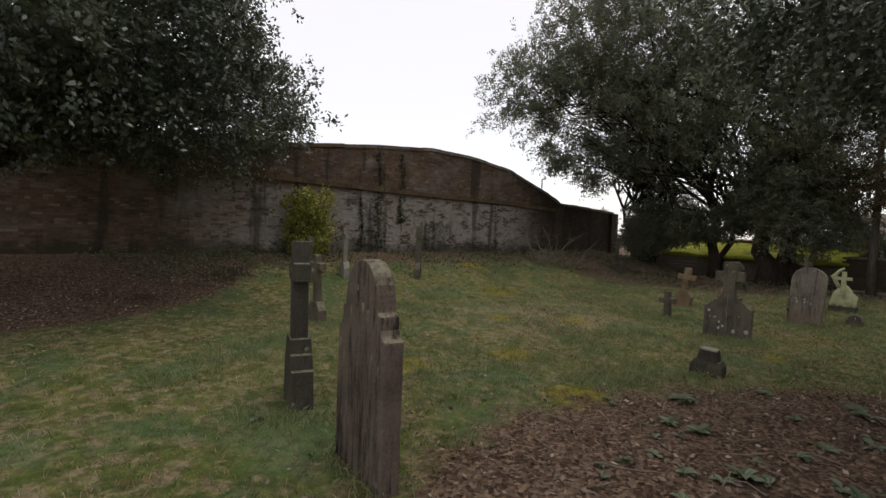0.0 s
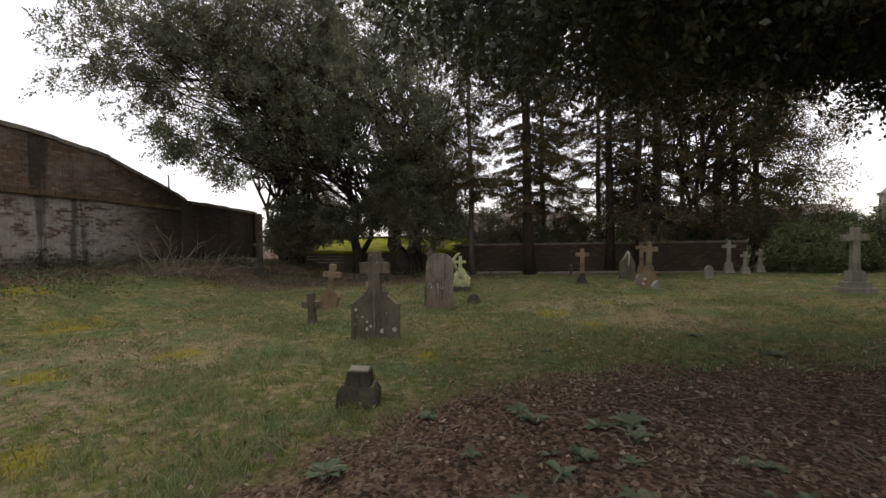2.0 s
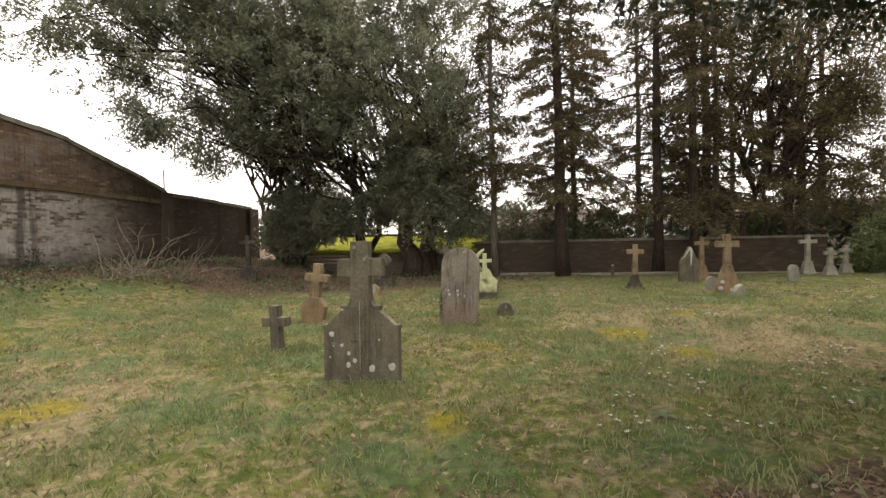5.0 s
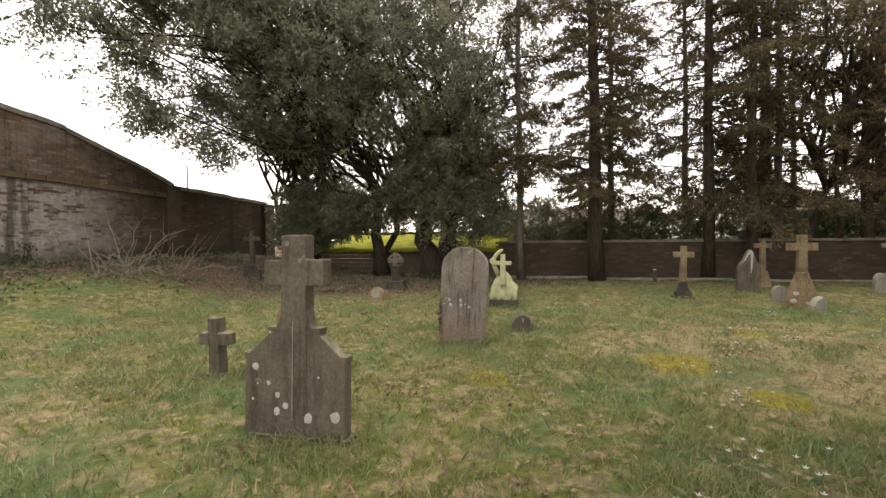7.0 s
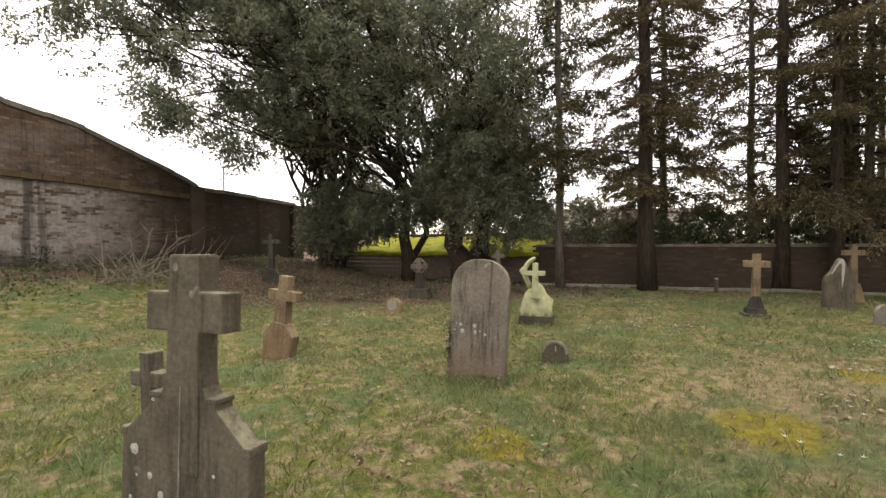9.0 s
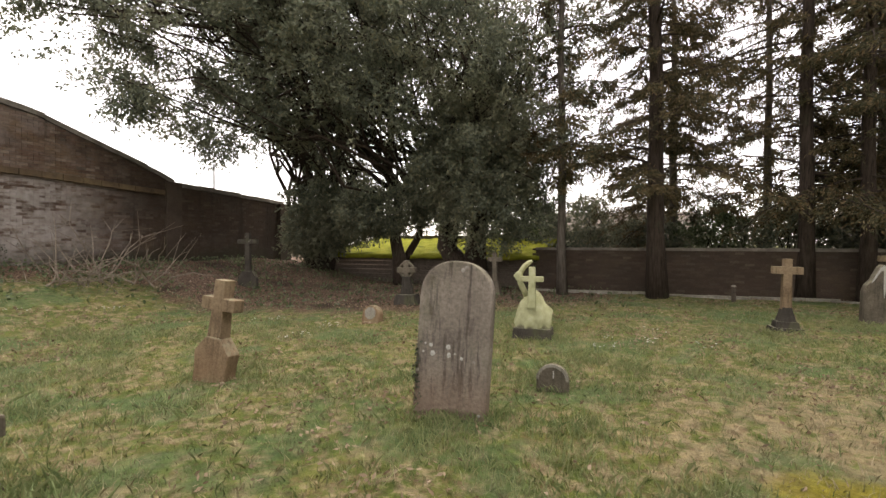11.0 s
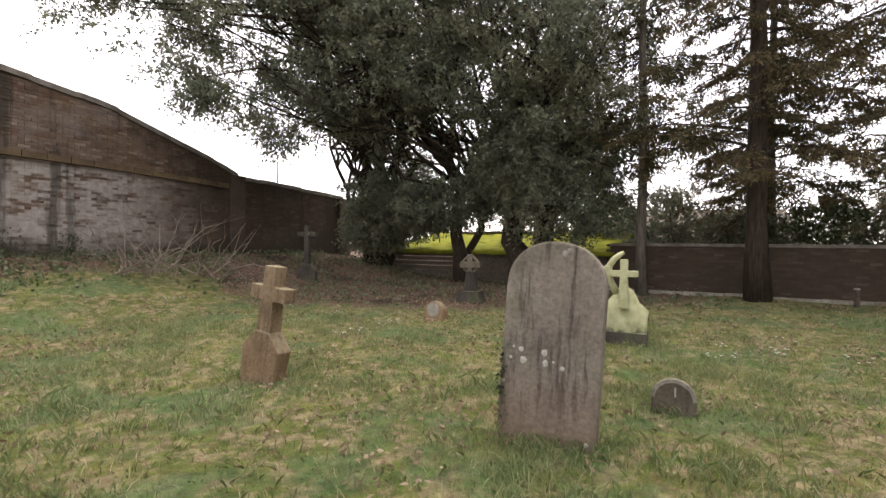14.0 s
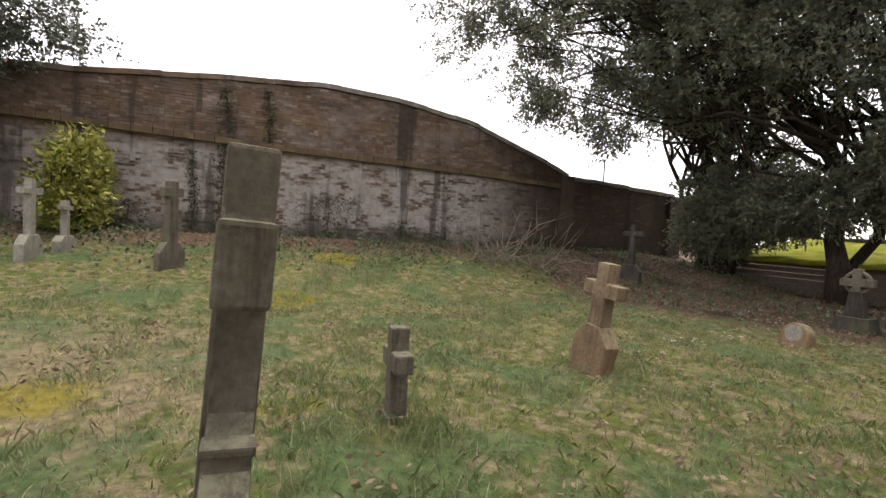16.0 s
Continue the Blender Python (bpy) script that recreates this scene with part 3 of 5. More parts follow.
def back_point(s, out, z):
    p = BACK_AT + BACK_WAY * s - Vector((0.477, 0.879)) * out
    return (p.x, p.y, z)


def back_box(name, s0, s1, out0, out1, z0, z1, material, parent, label=""):
    v = [back_point(a, o, z) for a in (s0, s1) for o in (out0, out1) for z in (z0, z1)]
    return mesh_object(name, v, [(0, 1, 3, 2), (4, 6, 7, 5), (0, 4, 5, 1), (2, 3, 7, 6), (0, 2, 6, 4), (1, 5, 7, 3)], material, parent, label)


low_wall = thing("wall_north", "low dark brick boundary wall behind the trees", "wall", kind="structure")
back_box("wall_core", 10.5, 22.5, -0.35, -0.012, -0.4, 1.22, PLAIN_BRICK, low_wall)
back_box("coping", 10.5, 22.5, -0.40, 0.05, 1.22, 1.30, COPING, low_wall)
for k in range(13):
    back_box("edging_stone", 10.5 + 0.92 * k, 11.4 + 0.92 * k, 0.28, 0.37 + 0.02 * (k % 3), -0.1, 0.055 + 0.012 * (k % 4), STONE_PALE, low_wall)
shed = thing("shed", "low boarded shed with a bright moss-covered roof", "shed")
for k in range(6):
    back_box("board", 2.6, 10.4, -0.16 - 0.006 * (k % 2), -0.10 + 0.012 * (k % 3), 0.03 + 0.155 * k, 0.03 + 0.155 * k + 0.145, BOARD, shed)
for a in (2.6, 6.6, 10.2):
    back_box("post", a, a + 0.12, -0.3, -0.175, -0.2, 1.0, BOARD, shed)
rv, rf = [], []
for i in range(30):
    for j in range(14):
        u, w = i / 29, j / 13
        p = back_point(2.4 + 8.2 * u, 0.12 - 4.2 * w, 1.02 + 0.72 * w + 0.05 * math.sin(u * 37) * math.sin(w * 23) + rng.uniform(-0.02, 0.02))
        rv.append(p)
n = len(rv)
rv += [(x, y, z - 0.12) for x, y, z in rv]
for i in range(29):
    for j in range(13):
        a = i * 14 + j
        rf += [(a, a + 14, a + 15, a + 1), (n + a, n + a + 1, n + a + 15, n + a + 14)]
for i in range(29):
    rf += [(i * 14, n + i * 14, n + i * 14 + 14, i * 14 + 14), (i * 14 + 13, i * 14 + 27, n + i * 14 + 27, n + i * 14 + 13)]
for j in range(13):
    rf += [(j, j + 1, n + j + 1, n + j), (29 * 14 + j, n + 29 * 14 + j, n + 29 * 14 + j + 1, 29 * 14 + j + 1)]
mesh_object("roof", rv, rf, MOSS, shed, "bright yellow-green mossy roof", smooth=True)
back_box("shed_back", 3.5, 10.4, -3.6, -3.4, -0.2, 1.75, BOARD, shed)

gate = thing("gate_post", "grey weathered wooden gate post by the wall", "post", m=place(-1.55, 27.0, 28))
part("post", frustum(0.09, 0.09, 0.085, 0.085, -0.2, 1.75, 0.015), BOARD, gate)
part("cap", frustum(0.11, 0.11, 0.02, 0.02, 1.75, 1.86, 0.01), BOARD, gate)
rails = thing("field_gate", "weathered grey field gate standing behind the wall", "gate", m=place(-0.85, 28.0, 28))
for k in range(4):
    part("rail", box(-0.55, 0.6, -0.02, 0.02, 0.25 + 0.24 * k, 0.34 + 0.24 * k, 0.008), BOARD, rails)
for x in (-0.55, 0.52):
    part("stile", box(x, x + 0.09, -0.05, -0.02, 0.1, 1.2, 0.008), BOARD, rails)

# houses beyond
def house(x, y, turn, w, d, h, roof, label):
    ob = thing("house", label, "house", m=pose(x, y, -0.6, 0, 0, turn))
    part("wall", box(-w / 2, w / 2, -d / 2, d / 2, 0, h, 0.02), HOUSE_WALL, ob)
    bm = slab([(-d / 2 - 0.4, h - 0.1), (d / 2 + 0.4, h - 0.1), (0, h + roof)], -w / 2 - 0.3, w / 2 + 0.3, 0.03)
    bmesh.ops.rotate(bm, matrix=Matrix.Rotation(radians(90), 3, "Z"), verts=bm.verts)
    part("roof", bm, HOUSE_ROOF, ob)
    for k in range(3):
        cx = -w / 2 + w * (k + 0.5) / 3
        win = part("window", box(cx - 0.55, cx + 0.55, -d / 2 - 0.03, -d / 2 + 0.05, 1.0, 2.2, 0.01), GLASS_DARK, ob)
        part("frame", box(cx - 0.03, cx + 0.03, -d / 2 - 0.07, -d / 2 - 0.03, 1.0, 2.2, 0.004), HOUSE_WALL, win)


house(22.0, 50.0, -12, 14.0, 7.0, 2.6, 2.4, "pale bungalow with a brown roof seen through the trees")
house(50.0, 44.0, -30, 16.0, 8.0, 2.8, 2.6, "distant pale house with a brown roof")

# a thin pole beyond the wall
pole = thing("pole", "thin dark pole standing beyond the wall", "pole", m=pose(-8.9, 36.1, -0.2))
mesh_object("shaft", *tube([(0, 0, 0), (0, 0, 3.0), (0, 0, 6.2)], [0.05, 0.05, 0.045], 8), IRON, pole)
mesh_object("cap", *tube([(0, 0, 6.2), (0, 0, 6.26)], [0.06, 0.05], 8), IRON, pole)


# ---- headstones ----
def spots(parent, y, points):
    """Crusts of pale lichen on a face at depth y: (x, z, radius)."""
    r = random.Random(5)
    for x, z, rad in points:
        bm = bmesh.new()
        rad *= 0.8
        ring = [bm.verts.new((x + rad * r.uniform(0.75, 1.15) * math.cos(a), y - 0.002, z + rad * r.uniform(0.75, 1.15) * math.sin(a))) for a in [2 * math.pi * k / 11 for k in range(11)]]
        mid = bm.verts.new((x, y - 0.006, z))
        for k in range(11):
            bm.faces.new((ring[k], ring[(k + 1) % 11], mid))
        part("lichen", bm, LICHEN_SPOT, parent, "pale round crust of lichen")


# stone with a cross rising from sloping shoulders, leaning slightly
xs = thing("headstone", "grey cross headstone with sloping shoulders and white lichen spots", "headstone", "headstones", place(0.91, 9.34, -26, -3.0, -0.5))
part("tablet", slab([(-0.40, -0.25), (0.40, -0.25), (0.40, 0.535), (0.375, 0.56), (0.205, 0.705), (0.20, 0.745), (0.15, 0.75), (0.118, 0.80), (0.10, 0.90), (-0.10, 0.90), (-0.118, 0.80), (-0.15, 0.75), (-0.20, 0.745), (-0.205, 0.705), (-0.375, 0.56), (-0.40, 0.535)], -0.05, 0.05, 0.01), STONE_GREY, xs)
part("cross", slab(cross_outline(0.24, 0.098, 1.05, 1.235, 1.41, 0.40, 0.015), -0.062, 0.055, 0.012), STONE_GREY, xs)
for sx in (-1, 1):
    part("ledge", box(min(sx * 0.135, sx * 0.215), max(sx * 0.135, sx * 0.208), -0.056, 0.056, 0.733, 0.758, 0.008), STONE_GREY, xs)
    part("ear", box(min(sx * 0.365, sx * 0.408), max(sx * 0.365, sx * 0.408), -0.056, 0.056, 0.525, 0.57, 0.01), STONE_GREY, xs)
part("rib", slab([(-0.004, 0.12), (0.004, 0.12), (0.003, 0.80), (-0.003, 0.80)], -0.066, -0.06, 0.001), STONE_PALE, xs, "pale carved line down the front")
part("plinth", slab([(-0.45, -0.25), (0.45, -0.25), (0.43, 0.015), (-0.43, 0.0)], -0.08, 0.08, 0.02), STONE_DARK, xs)
spots(xs, -0.0505, [(-0.31, 0.47, 0.035), (-0.20, 0.36, 0.022), (-0.125, 0.28, 0.028), (-0.13, 0.165, 0.035), (-0.06, 0.21, 0.032), (0.12, 0.135, 0.045), (0.33, 0.16, 0.05), (-0.33, 0.24, 0.012), (0.2, 0.42, 0.012), (0.07, 0.66, 0.02), (-0.19, 0.72, 0.014), (-0.29, 0.35, 0.01)])

# tall slab with a rounded head
rs = thing("headstone", "tall round-topped mauve-grey headstone with white lichen specks", "headstone", "headstones", place(2.68, 11.93, -26, -4.0, 2.4, 0.03))
part("slab", slab(arch(0.315, 1.0, 1.30, 18, 2.2), -0.06, 0.06, 0.014), STONE_PINK, rs)
spots(rs, -0.06, [(-0.185, 0.59, 0.022), (-0.165, 0.525, 0.03), (-0.03, 0.59, 0.028), (-0.02, 0.525, 0.026), (0.09, 0.51, 0.02), (-0.235, 0.60, 0.012), (-0.25, 0.53, 0.013), (0.03, 0.54, 0.01), (0.26, 0.08, 0.018)])
ivy_v, ivy_f = leaf_quads(np.array([-0.305, -0.065, 0.33]) + np.random.RandomState(2).normal(size=(130, 3)) * [0.014, 0.008, 0.16] + np.abs(np.random.RandomState(3).normal(size=(130, 1))) * np.exp(-((np.random.RandomState(2).normal(size=(130, 3))[:, 2:] + 0.9) * 2) ** 2) * [0.05, 0, 0], np.random.RandomState(4).normal(size=(130, 3)), 0.028, 0.022, np.random.RandomState(5))
mesh_object("ivy", ivy_v, ivy_f, IVY_LEAF, rs, "dark ivy on its edge")

# brown cross on a sloped foot, leaning
bc = thing("cross_headstone", "brown sandstone cross with a shield-shaped foot, leaning", "headstone", "headstones", place(0.33, 13.10, -24, -3.0, 6.0))
part("foot", slab([(-0.215, -0.2), (0.215, -0.2), (0.20, 0.12), (0.225, 0.30), (0.14, 0.40), (0.085, 0.46), (-0.085, 0.46), (-0.14, 0.40), (-0.225, 0.30), (-0.20, 0.12)], -0.085, 0.085, 0.018), STONE_BROWN, bc)
part("cross", slab(cross_outline(0.215, 0.072, 0.735, 0.865, 1.05, 0.42, 0.02), -0.07, 0.07, 0.012), STONE_BROWN, bc)

# small stub cross
sc = thing("cross_headstone", "small rough stone cross sunk in the turf", "headstone", "headstones", place(-0.05, 10.91, -30, 0.0, -2.0))
part("cross", slab(cross_outline(0.185, 0.062, 0.33, 0.45, 0.60, -0.1, 0.01), -0.06, 0.06, 0.014), STONE_GREY, sc)
part("foot", frustum(0.12, 0.10, 0.085, 0.075, -0.15, 0.04, 0.02), STONE_GREY, sc)

# low footstones and markers
small = thing("footstone", "small round-topped footstone with a pale rim", "footstone", "headstones", place(3.72, 12.45, -26, -3))
part("slab", slab(arch(0.15, 0.10, 0.245, 14), -0.05, 0.05, 0.014), STONE_GREY, small)
part("rim", slab(arch(0.152, 0.105, 0.25, 14)[2:] + arch(0.128, 0.095, 0.222, 14)[:1:-1], -0.055, -0.045, 0.002), STONE_PALE, small, "pale edge of lichen")
part("mark", box(0.005, 0.016, -0.054, -0.048, 0.12, 0.19, 0.002), LICHEN_SPOT, small, "white streak")

ball = thing("grave_marker", "low rounded pale stone marker beneath the trees", "grave marker", "headstones", place(1.72, 16.45, -26, -8))
part("stone", slab(arch(0.175, 0.12, 0.31, 16, 2.0), -0.10, 0.10, 0.05), STONE_BROWN, ball)
part("rim", slab([(0.11 * math.cos(a), 0.165 + 0.11 * math.sin(a)) for a in [2 * math.pi * k / 18 for k in range(18)]], -0.107, -0.10, 0.004), STONE_PALE, ball, "round carved face")

st = thing("stone_stump", "broken stepped stump of a grave marker, pale on top", "grave marker", "headstones", place(0.35, 6.44, -20, 2, 3))
part("base", frustum(0.20, 0.14, 0.185, 0.125, -0.15, 0.13, 0.02), STONE_DARK, st)
part("shoulder", frustum(0.185, 0.125, 0.15, 0.10, 0.13, 0.20, 0.02), STONE_DARK, st)
part("socket", frustum(0.125, 0.10, 0.10, 0.085, 0.20, 0.335, 0.016), STONE_DARK, st)
part("top", box(-0.092, 0.092, -0.075, 0.075, 0.335, 0.35, 0.006), STONE_PALE, st, "pale broken top")

# rock with an anchor and a cross, covered in yellow-green lichen
an = thing("anchor_monument", "rock-shaped monument with cross and anchor under yellow-green lichen", "monument", "headstones", place(4.25, 15.0, -24, -2))
rock = bmesh.new()
bmesh.ops.create_icosphere(rock, subdivisions=3, radius=1.0)
for v in rock.verts:
    k = 0.10 * noise.noise(v.co * 2.2) + 0.06 * noise.noise(v.co * 5.1)
    wide = 0.30 - 0.13 * (v.co.z * 0.5 + 0.5) ** 1.5
    v.co = Vector((v.co.x * (wide + k), v.co.y * (0.75 * wide + k), 0.30 + v.co.z * (0.42 + 0.3 * k)))
part("rock", rock, STONE_LICHEN, an, smooth=True)
part("base", frustum(0.30, 0.24, 0.27, 0.21, -0.15, 0.14, 0.02), STONE_DARK, an)
part("cross", slab(cross_outline(0.165, 0.045, 0.84, 0.92, 1.06, 0.45, 0.02), -0.24, -0.13, 0.01), STONE_LICHEN, an)
hook = [(-0.09, -0.10, 0.62), (-0.14, -0.11, 0.72), (-0.185, -0.12, 0.82), (-0.20, -0.12, 0.92), (-0.17, -0.12, 1.0), (-0.12, -0.12, 1.07), (-0.06, -0.12, 1.12), (-0.01, -0.12, 1.15)]
mesh_object("anchor", *tube(hook, [0.05, 0.045, 0.045, 0.045, 0.042, 0.04, 0.034, 0.024], 7), STONE_LICHEN, an, "curved arm of a stone anchor", True)
part("fluke", slab([(-0.29, 0.92), (-0.23, 0.84), (-0.15, 0.88), (-0.15, 0.97), (-0.23, 0.99)], -0.16, -0.08, 0.015), STONE_LICHEN, an)


def latin_cross(name, label, x, y, top, arm, material, foot="taper", turn=-25.5, lean=(0, 0), shaft=0.06, thick=0.06):
    ob = thing(name, label, "headstone", "headstones", place(x, y, turn, *lean))
    a1 = top - 0.62 * arm
    a0 = a1 - 2 * shaft
    low = 0.30 * top
    part("cross", slab(cross_outline(arm, shaft, a0, a1, top, low, 0.012), -thick, thick, 0.01), material, ob)
    if foot == "taper":
        part("foot", frustum(0.20, 0.14, 0.10, 0.08, -0.1, low + 0.03, 0.015), material, ob)
    elif foot == "steps":
        for k, (w, z0, z1) in enumerate(((0.34, -0.12, 0.13), (0.25, 0.13, 0.27), (0.165, 0.27, low + 0.05))):
            part("step", frustum(w, w * 0.8, w * 0.97, w * 0.78, z0, z1, 0.015), material, ob)
    elif foot == "plinth":
        part("foot", frustum(0.125, 0.10, shaft * 1.05, thick * 1.05, 0.16, low + 0.04, 0.012), STONE_DARK, ob)
        part("step", frustum(0.165, 0.135, 0.15, 0.12, 0.06, 0.17, 0.015), STONE_DARK, ob)
        part("plinth", frustum(0.23, 0.19, 0.21, 0.17, -0.12, 0.07, 0.02), STONE_DARK, ob)
    elif foot == "rock":
        bm = bmesh.new()
        bmesh.ops.create_icosphere(bm, subdivisions=2, radius=1.0)
        for v in bm.verts:
            k = 0.05 * noise.noise(v.co * 2.7)
            h = (v.co.z + 1) / 2
            w = (0.31 - 0.21 * h + k) / max(0.35, math.sqrt(max(0.0, 1 - v.co.z ** 2)))
            v.co = Vector((v.co.x * w, v.co.y * w * 0.75, -0.12 + h * (0.12 + 0.52 * top)))
        part("rock", bm, material, ob)
        for a, z, q in ((-0.2, 0.12, 0.06), (-0.15, 0.26, 0.05), (0.02, 0.08, 0.05), (0.12, 0.1, 0.04)):
            crust = bmesh.new()
            bmesh.ops.create_icosphere(crust, subdivisions=2, radius=q, matrix=Matrix.Translation((a, -0.19 + 0.16 * z, z)) @ Matrix.Diagonal((1, 0.2, 0.8, 1)))
            part("lichen", crust, LICHEN_SPOT, ob, "pale crust of lichen")
    else:
        part("tablet", slab([(-0.25, -0.15), (0.25, -0.15), (0.25, low * 0.6), (0.13, low), (-0.13, low), (-0.25, low * 0.6)], -0.08, 0.08, 0.014), material, ob)
    return ob


latin_cross("cross_headstone", "grey stone cross on a tapering foot by the trees", 8.51, 15.2, 1.19, 0.21, STONE_BROWN, "plinth", lean=(0, 1))
latin_cross("cross_headstone", "brown stone cross on a rocky foot with pale lichen", 9.47, 13.22, 1.34, 0.24, STONE_BROWN, "rock", shaft=0.07)
latin_cross("cross_headstone", "tall pale stone cross far back by the trees", 12.0, 16.6, 1.28, 0.20, STONE_BROWN, "taper")
latin_cross("cross_headstone", "pale stone cross near the far wall", 15.65, 16.1, 1.25, 0.25, STONE_PALE, "taper")
latin_cross("cross_headstone", "small pale cross near the bushes", 15.9, 15.6, 0.85, 0.17, STONE_PALE, "taper")
latin_cross("cross_headstone", "small pale stone cross beside the hedge", 17.0, 15.9, 0.90, 0.17, STONE_PALE, "taper")
latin_cross("cross_headstone", "slender stone cross on a three-stepped base", 12.76, 9.97, 1.60, 0.28, STONE_PALE, "steps", shaft=0.075, thick=0.075)
latin_cross("cross_headstone", "dark stone cross in the shade of the wall", -1.9, 20.86, 1.45, 0.27, STONE_DARK, "tablet", turn=-10)
latin_cross("cross_headstone", "dark cross standing under the yew", 4.75, 20.6, 1.15, 0.2, STONE_GREY, "taper")
latin_cross("cross_headstone", "pale stone cross on a gabled foot below the wall", -8.5, 10.2, 1.36, 0.25, STONE_PALE, "tablet", turn=-38, shaft=0.055)
latin_cross("cross_headstone", "small pale stone cross by the yellow bush", -8.9, 10.75, 0.92, 0.15, STONE_PALE, "tablet", turn=-38, shaft=0.04)
latin_cross("cross_headstone", "stone cross with a gabled foot near the wall", -8.9, 9.2, 1.15, 0.2, STONE_GREY, "tablet", turn=-38, shaft=0.055)
latin_cross("cross_headstone", "narrow dark stone cross on a tall base", -7.0, 11.9, 1.55, 0.18, STONE_GREY, "tablet", turn=-70, shaft=0.08, thick=0.08)

latin_cross("cross_headstone", "leaning stone cross on a gabled foot in the turf", -6.1, 6.2, 1.25, 0.24, STONE_GREY, "tablet", shaft=0.06)

# dark pointed stone with a white edge
fd = thing("headstone", "dark pointed headstone with white crust running down its face", "headstone", "headstones", place(10.45, 15.45, -20, 0, 2))
part("slab", slab([(-0.26, -0.2), (0.26, -0.2), (0.255, 0.56), (0.225, 0.66), (0.15, 0.75), (0.10, 0.86), (0.05, 0.98), (0.0, 1.03), (-0.05, 0.98), (-0.10, 0.86), (-0.15, 0.75), (-0.225, 0.66), (-0.255, 0.56)], -0.07, 0.07, 0.014), STONE_GREY, fd)
part("crust", slab([(-0.17, 0.70), (-0.12, 0.76), (-0.05, 0.90), (0.0, 0.93), (0.005, 0.62), (0.02, 0.45), (0.045, 0.60), (0.055, 0.90), (0.03, 0.99), (0.0, 1.02), (-0.05, 0.97), (-0.11, 0.84)], -0.079, -0.066, 0.003), LICHEN_SPOT, fd, "white crust of lichen running down")
bs = thing("broken_stone", "low broken grave stone crusted with pale lichen", "grave marker", "headstones", place(9.28, 12.75, -15, 0, 4))
part("stone", slab([(-0.13, -0.15), (0.12, -0.15), (0.10, 0.16), (0.03, 0.27), (-0.06, 0.20), (-0.12, 0.09)], -0.09, 0.09, 0.03), STONE_PALE, bs)
for x, y, h in ((9.75, 13.95, 0.34), (12.9, 14.4, 0.45)):
    m = thing("footstone", "little pale round-topped footstone", "footstone", "headstones", place(x, y, -24))
    part("slab", slab(arch(0.13, h - 0.15, h, 12), -0.05, 0.05, 0.014), STONE_PALE, m)
for x, y in ((10.4, 18.9),):
    m = thing("marker_post", "short pale grave marker post near the wall", "post", "marker posts", place(x, y, 0))
    part("post", frustum(0.04, 0.04, 0.03, 0.03, -0.1, 0.36, 0.008), BOARD, m)
    part("cap", frustum(0.045, 0.045, 0.03, 0.03, 0.36, 0.40, 0.006), STONE_PALE, m)

# stones seen edge on near the church side
re = thing("headstone", "brown weathered headstone with shouldered sides seen edge on", "headstone", "headstones", place(9.4, 6.6, 14, 0, 2))
part("slab", slab([(-0.36, -0.2), (0.36, -0.2), (0.36, 0.95), (0.30, 1.05), (0.24, 1.08)] + arch(0.24, 1.1, 1.34, 10)[2:] + [(-0.24, 1.08), (-0.30, 1.05), (-0.36, 0.95)], -0.085, 0.085, 0.016), STONE_BROWN, re)
re2 = thing("headstone", "grey stone seen behind a brown headstone", "headstone", "headstones", place(12.1, 7.4, 14, 0, 2))
part("slab", slab(arch(0.30, 0.85, 1.12, 12), -0.09, 0.09, 0.016), STONE_GREY, re2)

# celtic cross under the yew
ce = thing("ring_cross", "weathered ring-headed stone cross under the yew", "headstone", "headstones", place(2.35, 18.95, -22, 0, -1))
part("shaft", slab([(-0.15, 0.2), (0.15, 0.2), (0.09, 0.66), (-0.09, 0.66)], -0.07, 0.07, 0.014), STONE_DARK, ce)
part("base", frustum(0.30, 0.22, 0.22, 0.17, -0.12, 0.24, 0.02), STONE_DARK, ce)
part("cross", slab(cross_outline(0.225, 0.062, 0.74, 0.87, 1.03, 0.6, 0.0), -0.06, 0.06, 0.012), STONE_GREY, ce)
ring = [(0.17 * math.cos(a), 0, 0.805 + 0.17 * math.sin(a)) for a in [2 * math.pi * k / 20 for k in range(21)]]
mesh_object("ring", *tube(ring, [0.036] * 21, 6), STONE_GREY, ce, smooth=True)

# the two stones beside the start of the path
ns = thing("headstone", "deeply weathered shouldered headstone with vertical grooves", "headstone", "headstones", place(-2.22, 2.16, -31, -1.0, -1.0))
out = [(-0.40, -0.25), (0.40, -0.25), (0.40, 1.03), (0.35, 1.05), (0.325, 1.10), (0.325, 1.19), (0.275, 1.21)]
out += [(0.27 * math.cos(math.pi * k / 14), 1.27 + 0.29 * math.sin(math.pi * k / 14)) for k in range(15)]
out += [(-0.275, 1.21), (-0.325, 1.19), (-0.325, 1.10), (-0.35, 1.05), (-0.40, 1.03)]
part("slab", slab(out, -0.075, 0.075, 0.016), STONE_RIDGED, ns)
for k in range(8):
    x = -0.34 + 0.68 * k / 7 + 0.02 * math.sin(k * 5.1)
    z1 = 1.26 - 1.9 * x * x if abs(x) < 0.2 else 0.93 - 0.06 * (k % 2)
    g = [(x + 0.008 * math.sin(j * 1.9 + k), -0.074, 0.02 + (z1 - 0.02) * j / 7) for j in range(8)]
    mesh_object("ridge", *tube(g, [0.012 + 0.006 * math.sin(j * 2.3 + k) for j in range(8)], 5), STONE_RIDGED, ns, "weathered ridge of stone", True)
lc = thing("cross_headstone", "dark stone cross rising from a stepped base", "headstone", "headstones", place(-3.64, 3.02, -41, 0, -1.5))
